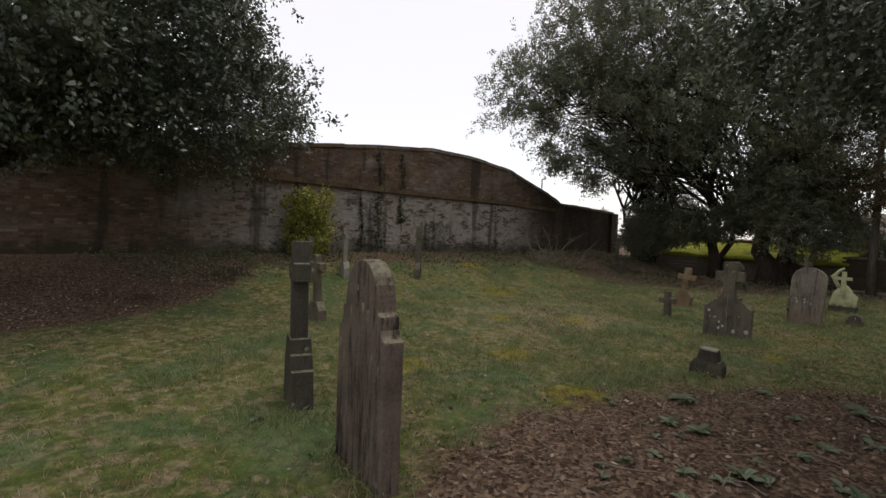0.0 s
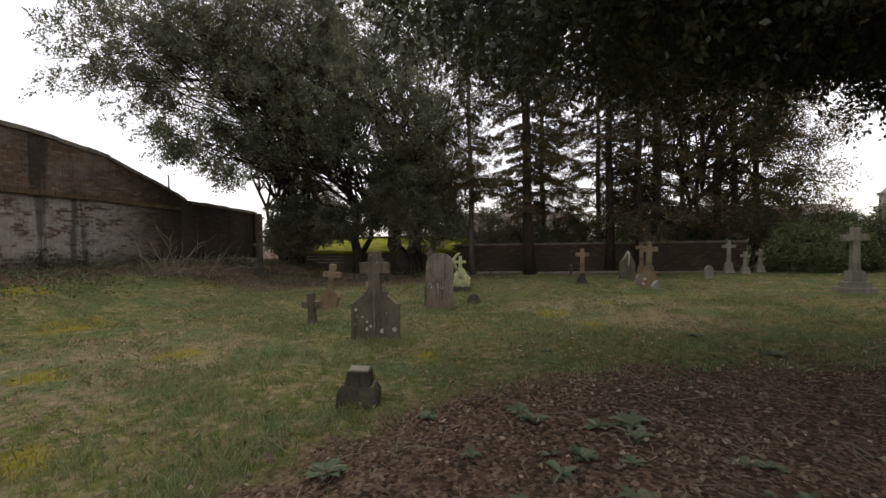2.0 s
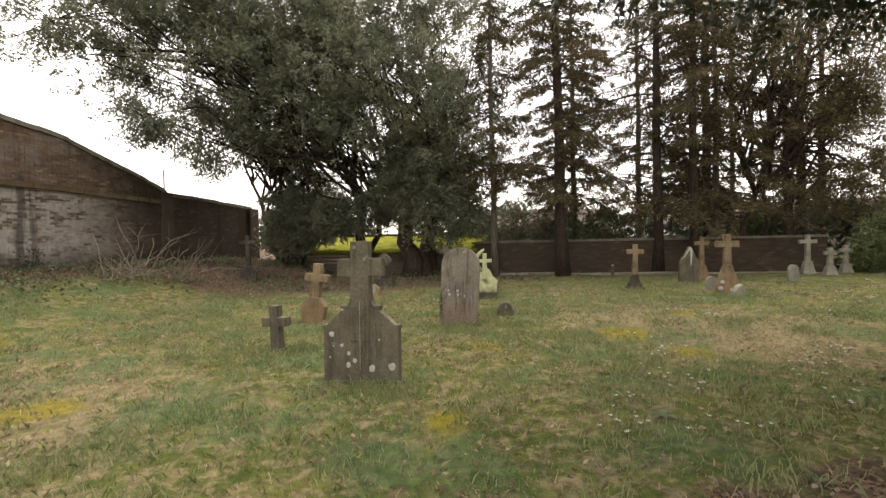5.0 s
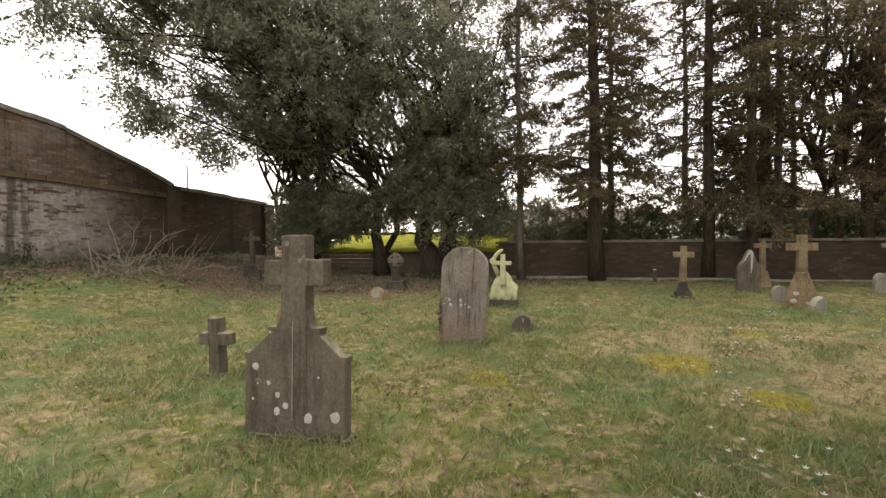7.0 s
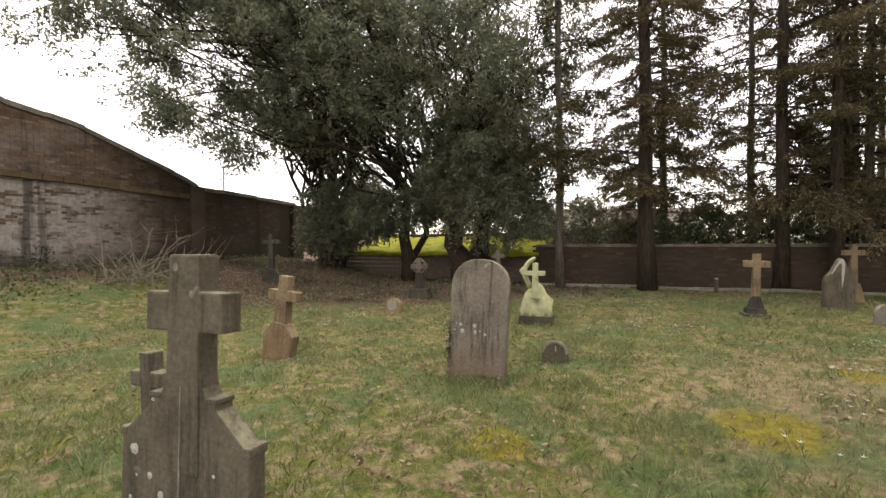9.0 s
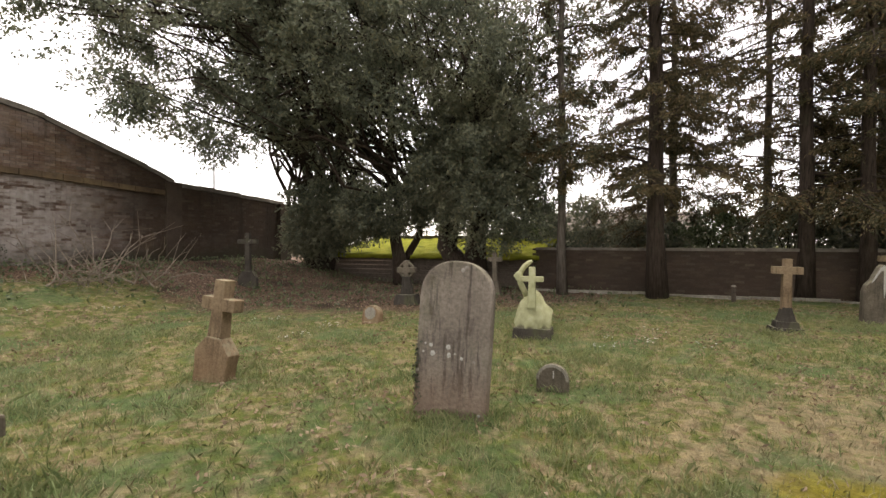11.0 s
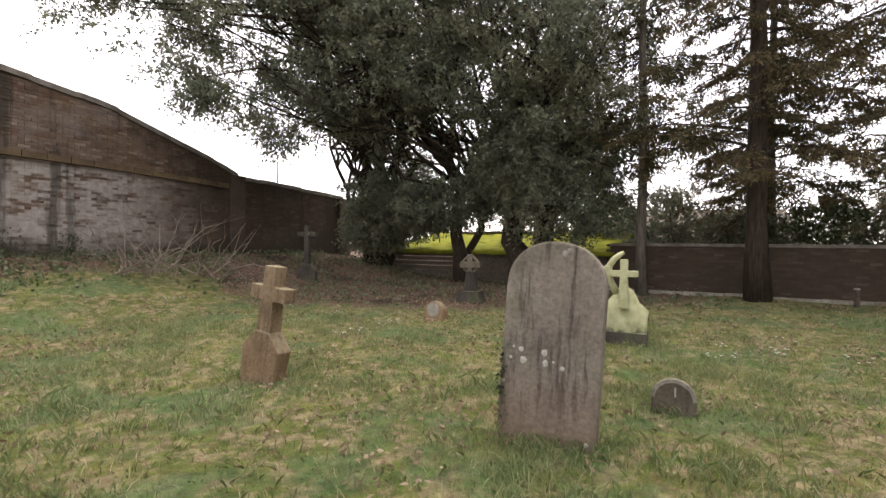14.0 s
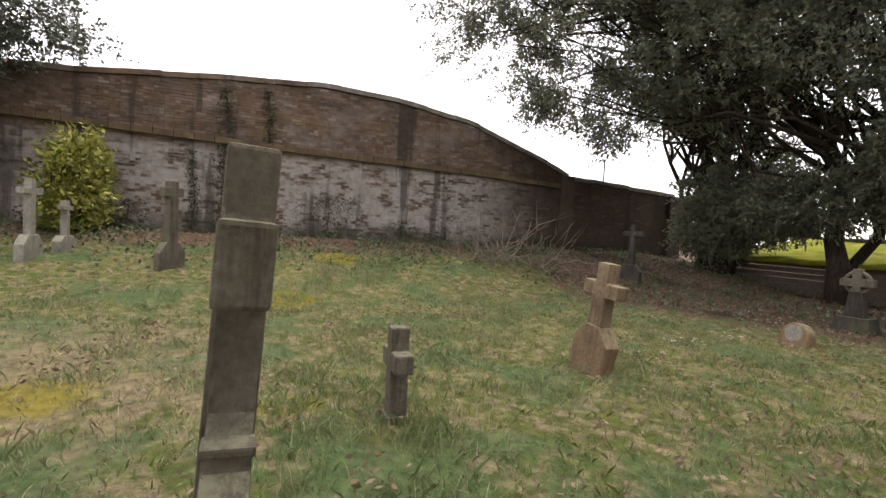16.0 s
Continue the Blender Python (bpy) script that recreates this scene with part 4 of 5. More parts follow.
part("cross", slab(cross_outline(0.26, 0.09, 1.24, 1.42, 1.64, 0.4, 0.01), -0.08, 0.08, 0.012), STONE_DARK, lc)
for k, (w, z0, z1) in enumerate(((0.36, -0.2, 0.38), (0.27, 0.38, 0.52), (0.18, 0.52, 0.66))):
    part("step", frustum(w, 0.11, w, 0.10, z0, z1, 0.015), STONE_DARK, lc)


# ---- trees ----
def limb_path(rng, a, b, sag=0.0, wob=0.15, n=6):
    a, b = np.array(a, float), np.array(b, float)
    ln = np.linalg.norm(b - a)
    out = []
    for k in range(n + 1):
        t = k / n
        p = a + (b - a) * t + np.array([0, 0, sag * ln * math.sin(math.pi * t)])
        if 0 < k:
            p = p + rng.normal(size=3) * wob * ln * 0.12
        out.append(tuple(p))
    return out


def tree(name, label, seed, x, y, trunks, blobs, sprays, leaf_mat, leaf=0.16, width=0.05, per=14, length=0.7, gaps=0.05, bark=BARK, twigs=70, droop=0.35, scale=0.9, skirt=(), skirt_sprays=0, clump=0, puff=0.42, shell=0.45):
    """trunks: (dx, dy, lean x, lean y, height, radius); blobs: crown masses in world metres."""
    rng = np.random.RandomState(seed)
    base = float(height(x, y))
    ob = thing(name, label, "tree", "trees", pose(x, y, base))
    shift = np.array([x, y, base])
    heads = []
    for dx, dy, lx, ly, h, r in trunks:
        pts = limb_path(rng, (dx, dy, -0.3), (dx + lx, dy + ly, h), 0.03, 0.25, 7)
        mesh_object("trunk" if not heads else "limb", *tube(pts, [r * (1.35 if k == 0 else 1.0) * (1 - 0.11 * k) for k in range(8)], 9), bark, ob, smooth=True)
        heads.append(pts)
    bl = np.array(blobs, float)
    for k in range(twigs):
        p = heads[k % len(heads)]
        a = np.array(p[rng.randint(3, 8)])
        c = bl[rng.randint(len(bl))]
        d = rng.normal(size=3)
        d /= np.linalg.norm(d)
        e = c[:3] - shift + d * c[3:] * rng.uniform(0.4, 0.95)
        if np.linalg.norm(e - a) > 11:
            continue
        w = limb_path(rng, a, e, 0.06, 0.5, 5)
        r0 = rng.uniform(0.035, 0.085)
        mesh_object("branch", *tube(w, [r0 * (1 - 0.16 * j) for j in range(6)], 5), bark, ob, smooth=True)
    v, f = crown(rng, blobs, sprays, per, length, leaf, width, gaps, droop, shell, scale, clump, puff)
    if skirt:
        v2, f2 = crown(rng, skirt, skirt_sprays, per, length * 0.8, leaf, width, -0.35, droop, shell=0.25)
        v, f = np.concatenate([v, v2]), np.concatenate([f, f2 + len(v)])
    tagged(mesh_object("crown", v - shift, f, leaf_mat, ob), kind="stuff")
    return ob


tree("yew_tree", "broad dark yew with low spreading limbs", 21, 4.0, 22.6,
     [(0, 0, -0.5, -0.2, 6.0, 0.42), (0.7, 0.2, 0.8, 0.2, 6.5, 0.36), (0.4, -0.2, 0.2, -0.6, 5.0, 0.3)],
     [(3.6, 22.0, 7.6, 3.4, 3.0, 3.2), (5.2, 22.2, 4.6, 2.3, 2.2, 2.9), (1.4, 21.6, 7.2, 2.6, 2.4, 2.2), (6.0, 22.4, 9.0, 2.0, 2.0, 2.6), (3.0, 22.5, 11.0, 3.0, 2.6, 2.6)],
     10500, YEW_LEAF, gaps=0.44, leaf=0.13, width=0.055, length=0.5, per=19, scale=1.9, droop=0.6, clump=15, puff=0.40, shell=0.5, skirt=[(4.7, 21.7, 2.45, 1.35, 1.2, 1.15), (4.6, 21.7, 3.4, 1.8, 1.3, 1.2), (5.7, 22.0, 3.7, 1.0, 1.0, 1.0), (3.7, 22.2, 3.8, 0.9, 1.0, 1.5), (4.6, 22.0, 4.6, 1.8, 1.3, 1.3)], skirt_sprays=2300)
tree("yew_tree", "leaning yew with several dark stems and hanging branches", 22, 2.2, 24.2,
     [(0, 0, -0.7, -0.8, 6.5, 0.26), (0.25, 0.1, 0.5, -0.6, 6.0, 0.16)],
     [(-0.8, 22.6, 7.6, 3.2, 2.6, 2.5), (-3.6, 21.4, 7.4, 2.6, 2.2, 2.0), (-1.6, 22.6, 10.4, 3.4, 2.8, 2.6), (-3.4, 22.0, 11.2, 2.6, 2.2, 2.6), (-4.6, 21.5, 9.4, 2.2, 1.9, 1.8), (-1.2, 22.6, 13.0, 2.4, 2.2, 2.2), (-5.4, 20.6, 7.8, 1.9, 1.7, 1.2), (-3.0, 21.8, 5.2, 1.7, 1.5, 1.0), (-4.8, 20.8, 5.6, 0.9, 0.9, 0.8), (-7.0, 19.8, 7.6, 0.9, 0.8, 0.45), (-6.2, 20.6, 9.0, 1.7, 1.4, 1.3), (-6.4, 19.2, 8.0, 1.1, 1.0, 0.7)],
     15000, YEW_LEAF, gaps=0.44, leaf=0.13, width=0.055, length=0.5, per=19, scale=1.9, droop=0.6, clump=15, puff=0.40, shell=0.5)
tree("yew_tree", "smaller yew with a dark low skirt beside the wall's end", 23, -0.9, 25.5,
     [(0, 0, -0.1, 0.1, 5.2, 0.34), (0.25, 0.1, 0.9, -0.3, 4.6, 0.16), (-0.3, 0.0, -1.5, 0.0, 4.6, 0.13), (0.1, -0.1, -0.9, -0.6, 4.2, 0.1)],
     [ (-1.0, 25.0, 5.4, 2.0, 1.6, 1.2), (0.8, 24.6, 4.2, 1.1, 1.1, 0.6), (-1.8, 24.4, 7.0, 2.3, 1.8, 1.5), (0.2, 24.6, 8.0, 2.4, 2.0, 1.8)],
     6000, YEW_LEAF, gaps=0.46, scale=1.9, leaf=0.13, width=0.055, per=18, length=0.5, droop=0.6, clump=14, puff=0.38, shell=0.5, skirt=[(1.7, 23.0, 2.5, 1.5, 0.7, 0.6), (0.3, 24.4, 2.4, 1.0, 0.8, 0.6), (1.2, 23.6, 2.2, 0.9, 0.7, 0.45), (-0.5, 24.8, 2.8, 1.3, 0.9, 0.7), (3.0, 22.8, 3.2, 0.8, 0.8, 0.9), (-0.9, 25.2, 1.75, 1.0, 1.1, 0.75), (0.1, 25.0, 2.0, 1.0, 0.9, 0.45), (-1.4, 25.3, 2.0, 0.5, 0.8, 0.7)], skirt_sprays=3300)
tree("yew_tree", "dense dark conifer crown at the edge of the churchyard", 24, 16.6, 17.6,
     [(0, 0, 0.2, 0, 6.5, 0.22), (-1.6, 0.2, 0.85, 0.2, 6.0, 0.12), (-0.7, 0.1, 0.2, 0.1, 6.0, 0.1)],
     [(17.8, 17.2, 4.4, 1.5, 1.5, 2.2), (17.4, 17.2, 7.8, 2.2, 2.0, 2.4), (15.0, 17.4, 7.2, 1.6, 1.5, 1.2), (19.6, 16.6, 4.4, 1.3, 1.4, 2.4), (19.8, 16.6, 7.2, 1.9, 1.8, 2.2), (17.0, 17.4, 10.8, 2.4, 2.0, 2.0)],
     5600, BROWN_NEEDLE, gaps=0.3, leaf=0.14, width=0.045, clump=13, puff=0.4, scale=1.3, droop=0.5)


def conifer(label, seed, x, y, h, r, reach, low, dense, lean=(0.0, 0.0)):
    rng = np.random.RandomState(seed)
    base = float(height(x, y))
    ob = thing("conifer", label, "tree", "trees", pose(x, y, base))
    n = 9
    trunk = [(lean[0] * k / n + 0.03 * math.sin(k * 1.9 + seed), lean[1] * k / n, -0.2 + (h + 0.2) * k / n) for k in range(n + 1)]
    mesh_object("trunk", *tube(trunk, [r * 1.3] + [r * (1 - 0.085 * k) for k in range(1, n + 1)], 10), BARK if r > 0.16 else BARK_PALE, ob, smooth=True)
    cs, ds = [], []
    z = low
    while z < h - 0.4:
        for _ in range(rng.randint(2, 4)):
            a = rng.uniform(0, 2 * math.pi)
            ln = reach * rng.uniform(0.3, 1.25) * (1 - 0.5 * (z - low) / (h - low))
            d = np.array([math.cos(a), math.sin(a), 0])
            up = rng.uniform(-0.15, 0.42)
            k0 = z / h
            p0 = np.array([lean[0] * k0, lean[1] * k0, z])
            pts = [p0 + d * ln * t + np.array([0, 0, up * ln * t - 0.30 * ln * t * t]) + rng.normal(size=3) * 0.04 * t for t in np.linspace(0, 1, 6)]
            mesh_object("branch", *tube([tuple(p) for p in pts], [0.036 * (1 - 0.16 * j) * (ln / 2.5) ** 0.5 for j in range(6)], 4), BARK, ob)
            # side twigs that hang from the bough, each set with needles
            side = np.cross(d, [0, 0, 1])
            twigs = max(3, int(ln * 0.12 * dense))
            t = rng.uniform(0.22, 1.05, twigs)
            root = p0 + d * (ln * t)[:, None] + np.stack([0 * t, 0 * t, up * ln * t - 0.30 * ln * t * t], 1)
            way = d * 0.55 + side * rng.choice([-1.0, 1.0], twigs)[:, None] * rng.uniform(0.5, 1.1, (twigs, 1)) + np.array([0, 0, -0.35]) + rng.normal(size=(twigs, 3)) * 0.2
            size = rng.uniform(0.25, 0.75, (twigs, 1, 1)) * (1.15 - 0.45 * t)[:, None, None] * (ln / 2.5) ** 0.5
            u = rng.random((twigs, 26, 1))
            c = root[:, None] + way[:, None] * u * size - np.array([0, 0, 0.22]) * u * u * size + rng.normal(size=(twigs, 26, 3)) * np.array([0.05, 0.05, 0.035])
            cs.append(c.reshape(-1, 3))
            ds.append((way[:, None] * 0.7 + np.array([0, 0, -0.3]) + rng.normal(size=(twigs, 26, 3)) * 0.45).reshape(-1, 3))
        z += rng.uniform(0.2, 0.5)
    v, f = leaf_quads(np.concatenate(cs), np.concatenate(ds), 0.13, 0.034, rng)
    tagged(mesh_object("foliage", v, f, FIR_LEAF, ob), kind="stuff")
    return ob


for k, (x, y, h, r, reach, low, dense, lean) in enumerate([
        (8.90, 19.75, 17, 0.23, 2.8, 2.8, 85, (-0.2, 0)), (6.75, 20.9, 15, 0.13, 1.7, 3.2, 90, (-0.1, 0)), (10.1, 22.0, 15, 0.11, 2.2, 2.8, 100, (0, 0)),
        (12.3, 18.9, 16, 0.19, 2.9, 2.3, 64, (0, 0)), (13.1, 18.1, 16, 0.17, 2.9, 2.3, 52, (0.1, 0)), (14.6, 18.6, 15, 0.14, 2.7, 2.3, 52, (0, 0)),
        (15.6, 20.0, 15, 0.16, 2.9, 2.3, 52, (0, 0)), (19.8, 19.5, 14, 0.2, 3.0, 2.2, 55, (0, 0)), (23.0, 21.0, 14, 0.2, 3.0, 2.2, 55, (0, 0)),
        (11.6, 23.5, 15, 0.16, 3.0, 2.2, 62, (0, 0)), (14.2, 22.4, 15, 0.15, 3.0, 2.2, 55, (0, 0)), (17.4, 22.0, 15, 0.17, 3.2, 2.2, 30, (0, 0)), (20.5, 23.5, 14, 0.16, 3.0, 2.2, 30, (0, 0))]):
    conifer("tall thin conifer with sparse drooping branches" if r < 0.2 else "tall conifer with a straight dark trunk and sparse drooping branches", 40 + k, x, y, h, r, reach, low, dense, lean)

tree("holly_tree", "broad evergreen spreading over the leaf litter", 31, 6.3, 1.6,
     [(0, 0, -0.3, 0.5, 5.2, 0.30), (0.3, 0.1, 0.9, 0.8, 5.6, 0.2)],
     [(5.0, 3.6, 5.0, 3.2, 2.4, 1.5), (1.9, 5.9, 4.45, 1.6, 1.2, 0.9), (3.6, 6.3, 4.5, 1.6, 1.0, 0.8), (3.3, 4.0, 5.2, 2.2, 1.8, 1.2), (7.2, 4.9, 4.7, 2.8, 2.0, 1.3), (5.0, 6.0, 4.4, 1.9, 1.0, 0.8), (3.7, 8.0, 4.5, 1.7, 0.9, 0.7), (2.5, 7.6, 4.6, 0.9, 0.7, 0.5), (5.8, 8.0, 4.6, 1.5, 0.9, 0.8), (8.4, 3.0, 5.6, 2.8, 2.6, 1.8), (9.2, 6.0, 4.5, 1.6, 1.4, 1.1), (6.4, 7.0, 4.9, 2.2, 1.2, 0.9), (8.0, 7.0, 5.6, 2.2, 1.2, 1.1)],
     19000, HOLLY_LEAF, leaf=0.09, width=0.052, per=16, length=0.4, gaps=-0.5, clump=12, puff=0.3, scale=1.4)
tree("holly_tree", "dark evergreen tree overhanging the wall", 32, -11.9, 2.9,
     [(0, 0, 0.3, 0.4, 5.0, 0.26), (0.2, 0.2, -0.8, 0.8, 5.0, 0.18)],
     [(-10.2, 4.8, 5.6, 2.4, 2.2, 2.0), (-9.6, 6.2, 4.4, 1.9, 1.7, 1.4), (-11.6, 6.4, 6.4, 2.2, 2.0, 1.8), (-10.4, 2.6, 5.0, 2.6, 2.4, 2.0), (-9.6, 5.0, 7.4, 2.0, 1.9, 1.6), (-11.6, 4.4, 4.2, 1.8, 1.8, 1.2), (-9.6, 3.4, 4.2, 1.8, 1.8, 1.0), (-8.8, 2.0, 4.8, 1.8, 1.8, 1.6), (-11.9, 9.0, 5.3, 1.2, 1.2, 1.1), (-11.9, 10.1, 5.6, 1.1, 1.2, 1.0)],
     11000, HOLLY_LEAF, leaf=0.11, width=0.06, per=15, length=0.45, gaps=-0.1, clump=12, puff=0.33, scale=1.4)


# ---- bushes ----
def bush(name, label, seed, x, y, blobs, sprays, mat, leaf, width, stems=8, gaps=0.0, per=12, length=0.35, droop=0.0):
    rng = np.random.RandomState(seed)
    base = float(height(x, y))
    ob = thing(name, label, "bush", "bushes", pose(x, y, base))
    local = [(bx, by, bz, rx, ry, rz) for bx, by, bz, rx, ry, rz in blobs]
    top = max(b[2] + 0.5 * b[5] for b in local)
    pieces = [tube(limb_path(rng, (rng.normal() * 0.08, rng.normal() * 0.08, -0.1), (rng.normal() * 0.4, rng.normal() * 0.3, top * rng.uniform(0.6, 1.0)), 0, 0.4, 4), [0.025, 0.022, 0.018, 0.014, 0.008], 5) for _ in range(stems)]
    tagged(mesh_object("stems", *merge(pieces), BARK, ob), kind="stuff")
    v, f = crown(rng, local, sprays, per, length, leaf, width, gaps, droop, shell=0.3, scale=2.0)
    tagged(mesh_object("leaves", v, f, mat, ob), kind="stuff")
    return ob


bush("variegated_bush", "yellow-green variegated shrub in front of the brick wall", 51, -10.8, 11.2,
     [(0, 0, 0.85, 0.62, 0.6, 0.75), (-0.3, 0, 1.55, 0.42, 0.42, 0.5), (0.32, 0.1, 1.6, 0.4, 0.4, 0.5), (0.1, 0, 0.4, 0.5, 0.5, 0.35)], 560, BUSH_YELLOW, 0.15, 0.06, gaps=-0.1, droop=-0.3)
BUSH_SPOTS = ((18.4, 15.3, 1.15, 1.7), (20.2, 15.1, 1.05, 1.65), (22.2, 16.4, 1.4, 2.2))
for k, (x, y, w, h) in enumerate(BUSH_SPOTS):
    bush("evergreen_bush", "dense rounded light green bush near the church", 60 + k, x, y, [(0, 0, h * 0.5, w, w * 0.8, h * 0.55), (0.4, 0, h * 0.35, w, w * 0.8, h * 0.4)], 2600, BUSH_ROUND if k < 2 else BUSH_GREEN, 0.10, 0.05, gaps=-0.4)
# hedge and undergrowth behind the low wall
rng = np.random.RandomState(70)
for k in range(13):
    s = 9.5 + 2.0 * k
    p = back_point(s, -2.2 - 1.2 * rng.random(), 0)
    h = rng.uniform(2.0, 3.0)
    bush("hedge_bush", "dark overgrown evergreen hedge behind the low wall", 71 + k, p[0], p[1], [(0, 0, h * 0.45, 1.4, 1.0, h * 0.5), (0.5, 0.3, h * 0.75, 0.9, 0.8, h * 0.3)], 820, YEW_LEAF if k % 3 else BUSH_GREEN, 0.15, 0.06, gaps=0.12)
# ivy growing up the brick wall and tufts along its foot
for k, (s, z0, z1, w) in enumerate(((14.9, 1.0, 4.6, 0.16), (13.9, 2.0, 4.7, 0.12), (12.3, 0.9, 2.1, 0.55), (17.0, 0.8, 1.6, 0.35), (10.2, 0.8, 1.5, 0.3), (8.9, 0.8, 1.4, 0.22), (15.6, 0.9, 2.9, 0.10), (18.6, 0.8, 1.3, 0.5))):
    r2 = np.random.RandomState(90 + k)
    m = int(420 * (z1 - z0) * (w * 4) ** 0.6)
    zz = z0 + (z1 - z0) * r2.random(m) ** 1.3
    ss = s + r2.normal(size=m) * w * (1.1 - 0.5 * (zz - z0) / (z1 - z0)) + 0.05 * np.sin(zz * 3)
    pts = np.stack([WALL_END.x + WALL_WAY.x * ss + TO_US.x * 0.03, WALL_END.y + WALL_WAY.y * ss + TO_US.y * 0.03, zz], 1)
    v, f = leaf_quads(pts, r2.normal(size=(m, 3)) * 0.6 + np.array([0.5, -0.3, -0.4]), 0.055, 0.045, r2)
    iv = tagged(new("ivy"), "dark ivy creeping up the old brick wall", "ivy", "ivy")
    stem = [wall_point(s + 0.05 * math.sin(3 * z), 0.015, z) for z in np.linspace(z0 - 0.3, z1, 8)]
    mesh_object("stem", *tube(stem, [0.013 - 0.0012 * j for j in range(8)], 5), BARK, iv)
    tagged(mesh_object("leaves", v, f, IVY_LEAF, iv), kind="stuff")

# heap of bare cut branches below the wall
heap = thing("brushwood", "heap of bare cut branches on the bank", "brushwood", m=place(-4.5, 18.7, 0))
r3 = np.random.RandomState(99)
for k in range(26):
    a = r3.uniform(0, 2 * math.pi)
    ln = r3.uniform(0.8, 2.5)
    d = Vector((math.cos(a), math.sin(a) * 0.6, r3.uniform(0.2, 2.2))).normalized()
    p0 = Vector((r3.normal() * 0.6, r3.normal() * 0.4, 0.02))
    pts = [p0 + d * ln * t + Vector((0, 0, -0.2 * t * t * ln)) + Vector(r3.normal(size=3) * 0.05) for t in np.linspace(0, 1, 5)]
    pieces = [tube([tuple(p) for p in pts], [0.017, 0.015, 0.012, 0.009, 0.005], 5)]
    for _ in range(3):
        q = pts[r3.randint(1, 4)]
        e = q + Vector(r3.normal(size=3) * 0.35) + d * 0.3
        pieces.append(tube([tuple(q), tuple((q + e) / 2), tuple(e)], [0.008, 0.006, 0.003], 4))
    mesh_object("branch", *merge(pieces), TWIG, heap)


# ---- church ----
CHURCH = pose(19.75, 11.1, -0.1, 0, 0, -47.4)
church = thing("church", "flint and limestone church wall with stepped buttresses", "church", m=CHURCH)
part("wall", box(0.35, 1.2, -9.0, 7.2, -0.4, 9.5, 0.02), FLINT, church)
part("plinth", box(0.10, 0.35, -9.0, 7.2, -0.4, 1.05, 0.03), FLINT, church)
part("plinth_course", frustum(0.14, 8.1, 0.05, 8.1, 1.05, 1.2, 0.01), ASHLAR, church).location = (0.27, -0.9, 0)
for z in (2.55, 5.6, 8.2):
    part("string_course", box(0.27, 0.40, -9.0, 7.2, z, z + 0.28, 0.02), ASHLAR, church)
part("parapet", box(0.2, 1.25, -9.1, 7.3, 9.5, 9.9, 0.03), ASHLAR, church)
part("end_wall", box(1.2, 9.0, 6.4, 7.2, -0.4, 9.5, 0.02), FLINT, church)
part("roof", slab([(1.0, 9.6), (9.5, 9.6), (5.2, 12.5)], -9.0, 7.2, 0.03), HOUSE_ROOF, church)


def buttress(y):
    b = part("buttress", slab([(0.35, -0.4), (-0.75, -0.4), (-0.75, 0.95), (-0.62, 1.15), (-0.62, 3.35), (-0.30, 3.75), (-0.30, 7.0), (0.3, 7.8), (0.35, 7.8)], y - 0.38, y + 0.38, 0.02), ASHLAR, church, "limestone buttress with flint squares")
    part("drip", box(-0.69, -0.30, y - 0.43, y + 0.43, 3.28, 3.40, 0.015), ASHLAR, b)
    part("plinth_top", box(-0.80, -0.6, y - 0.43, y + 0.43, 0.95, 1.08, 0.015), ASHLAR, b)
    for k in range(9):
        z = 0.25 + 0.72 * k
        x = -0.754 if z < 0.8 else (-0.624 if z < 3.0 else -0.304)
        if 0.75 < z < 1.2 or 3.0 < z < 3.8:
            continue
        o = 0.16 if k % 2 else -0.16
        part("flint_square", box(x, x + 0.01, y + o - 0.15, y + o + 0.15, z, z + 0.34, 0.003), FLINT, b, "square flint panel")
        part("flint_square", box(-0.25, 0.10, y - 0.384, y - 0.376, z + 0.36, z + 0.68, 0.003), FLINT, b, "square flint panel")


for y in (6.8, 1.5, -3.7):
    buttress(y)
pipe = thing("drainpipe", "dark iron drainpipe on the church wall", "pipe", m=CHURCH)
mesh_object("pipe", *tube([(0.2, 0.85, 0.2), (0.2, 0.85, 4.5), (0.2, 0.85, 9.2)], [0.06, 0.06, 0.06], 8), IRON, pipe)
for z in (1.4, 3.4, 5.4, 7.4):
    mesh_object("bracket", *tube([(0.2, 0.85, z), (0.2, 0.85, z + 0.08)], [0.085, 0.085], 8), IRON, pipe)

# ---- far woods and hills ----
rngw = np.random.RandomState(123)
for k in range(26):
    a = radians(-75 + 6.2 * k)
    d = rngw.uniform(60, 95)
    x, y = d * math.sin(a), d * math.cos(a)
    h = rngw.uniform(2.0, 4.5) if k < 14 else rngw.uniform(3.5, 7)
    far = thing("far_tree", "bare distant tree on the skyline", "tree", "far trees", pose(x, y, 0))
    mesh_object("trunk", *tube([(0, 0, -0.5), (0.1, 0, h * 0.5), (0, 0, h)], [0.25, 0.2, 0.06], 6), BARK, far)
    v, f = crown(rngw, [(0, 0, h * 0.8, h * 0.55, h * 0.5, h * 0.45)], 130, 10, 1.2, 0.6, 0.12, 0.0)
    tagged(mesh_object("crown", v, f, FIR_LEAF, far), kind="stuff")


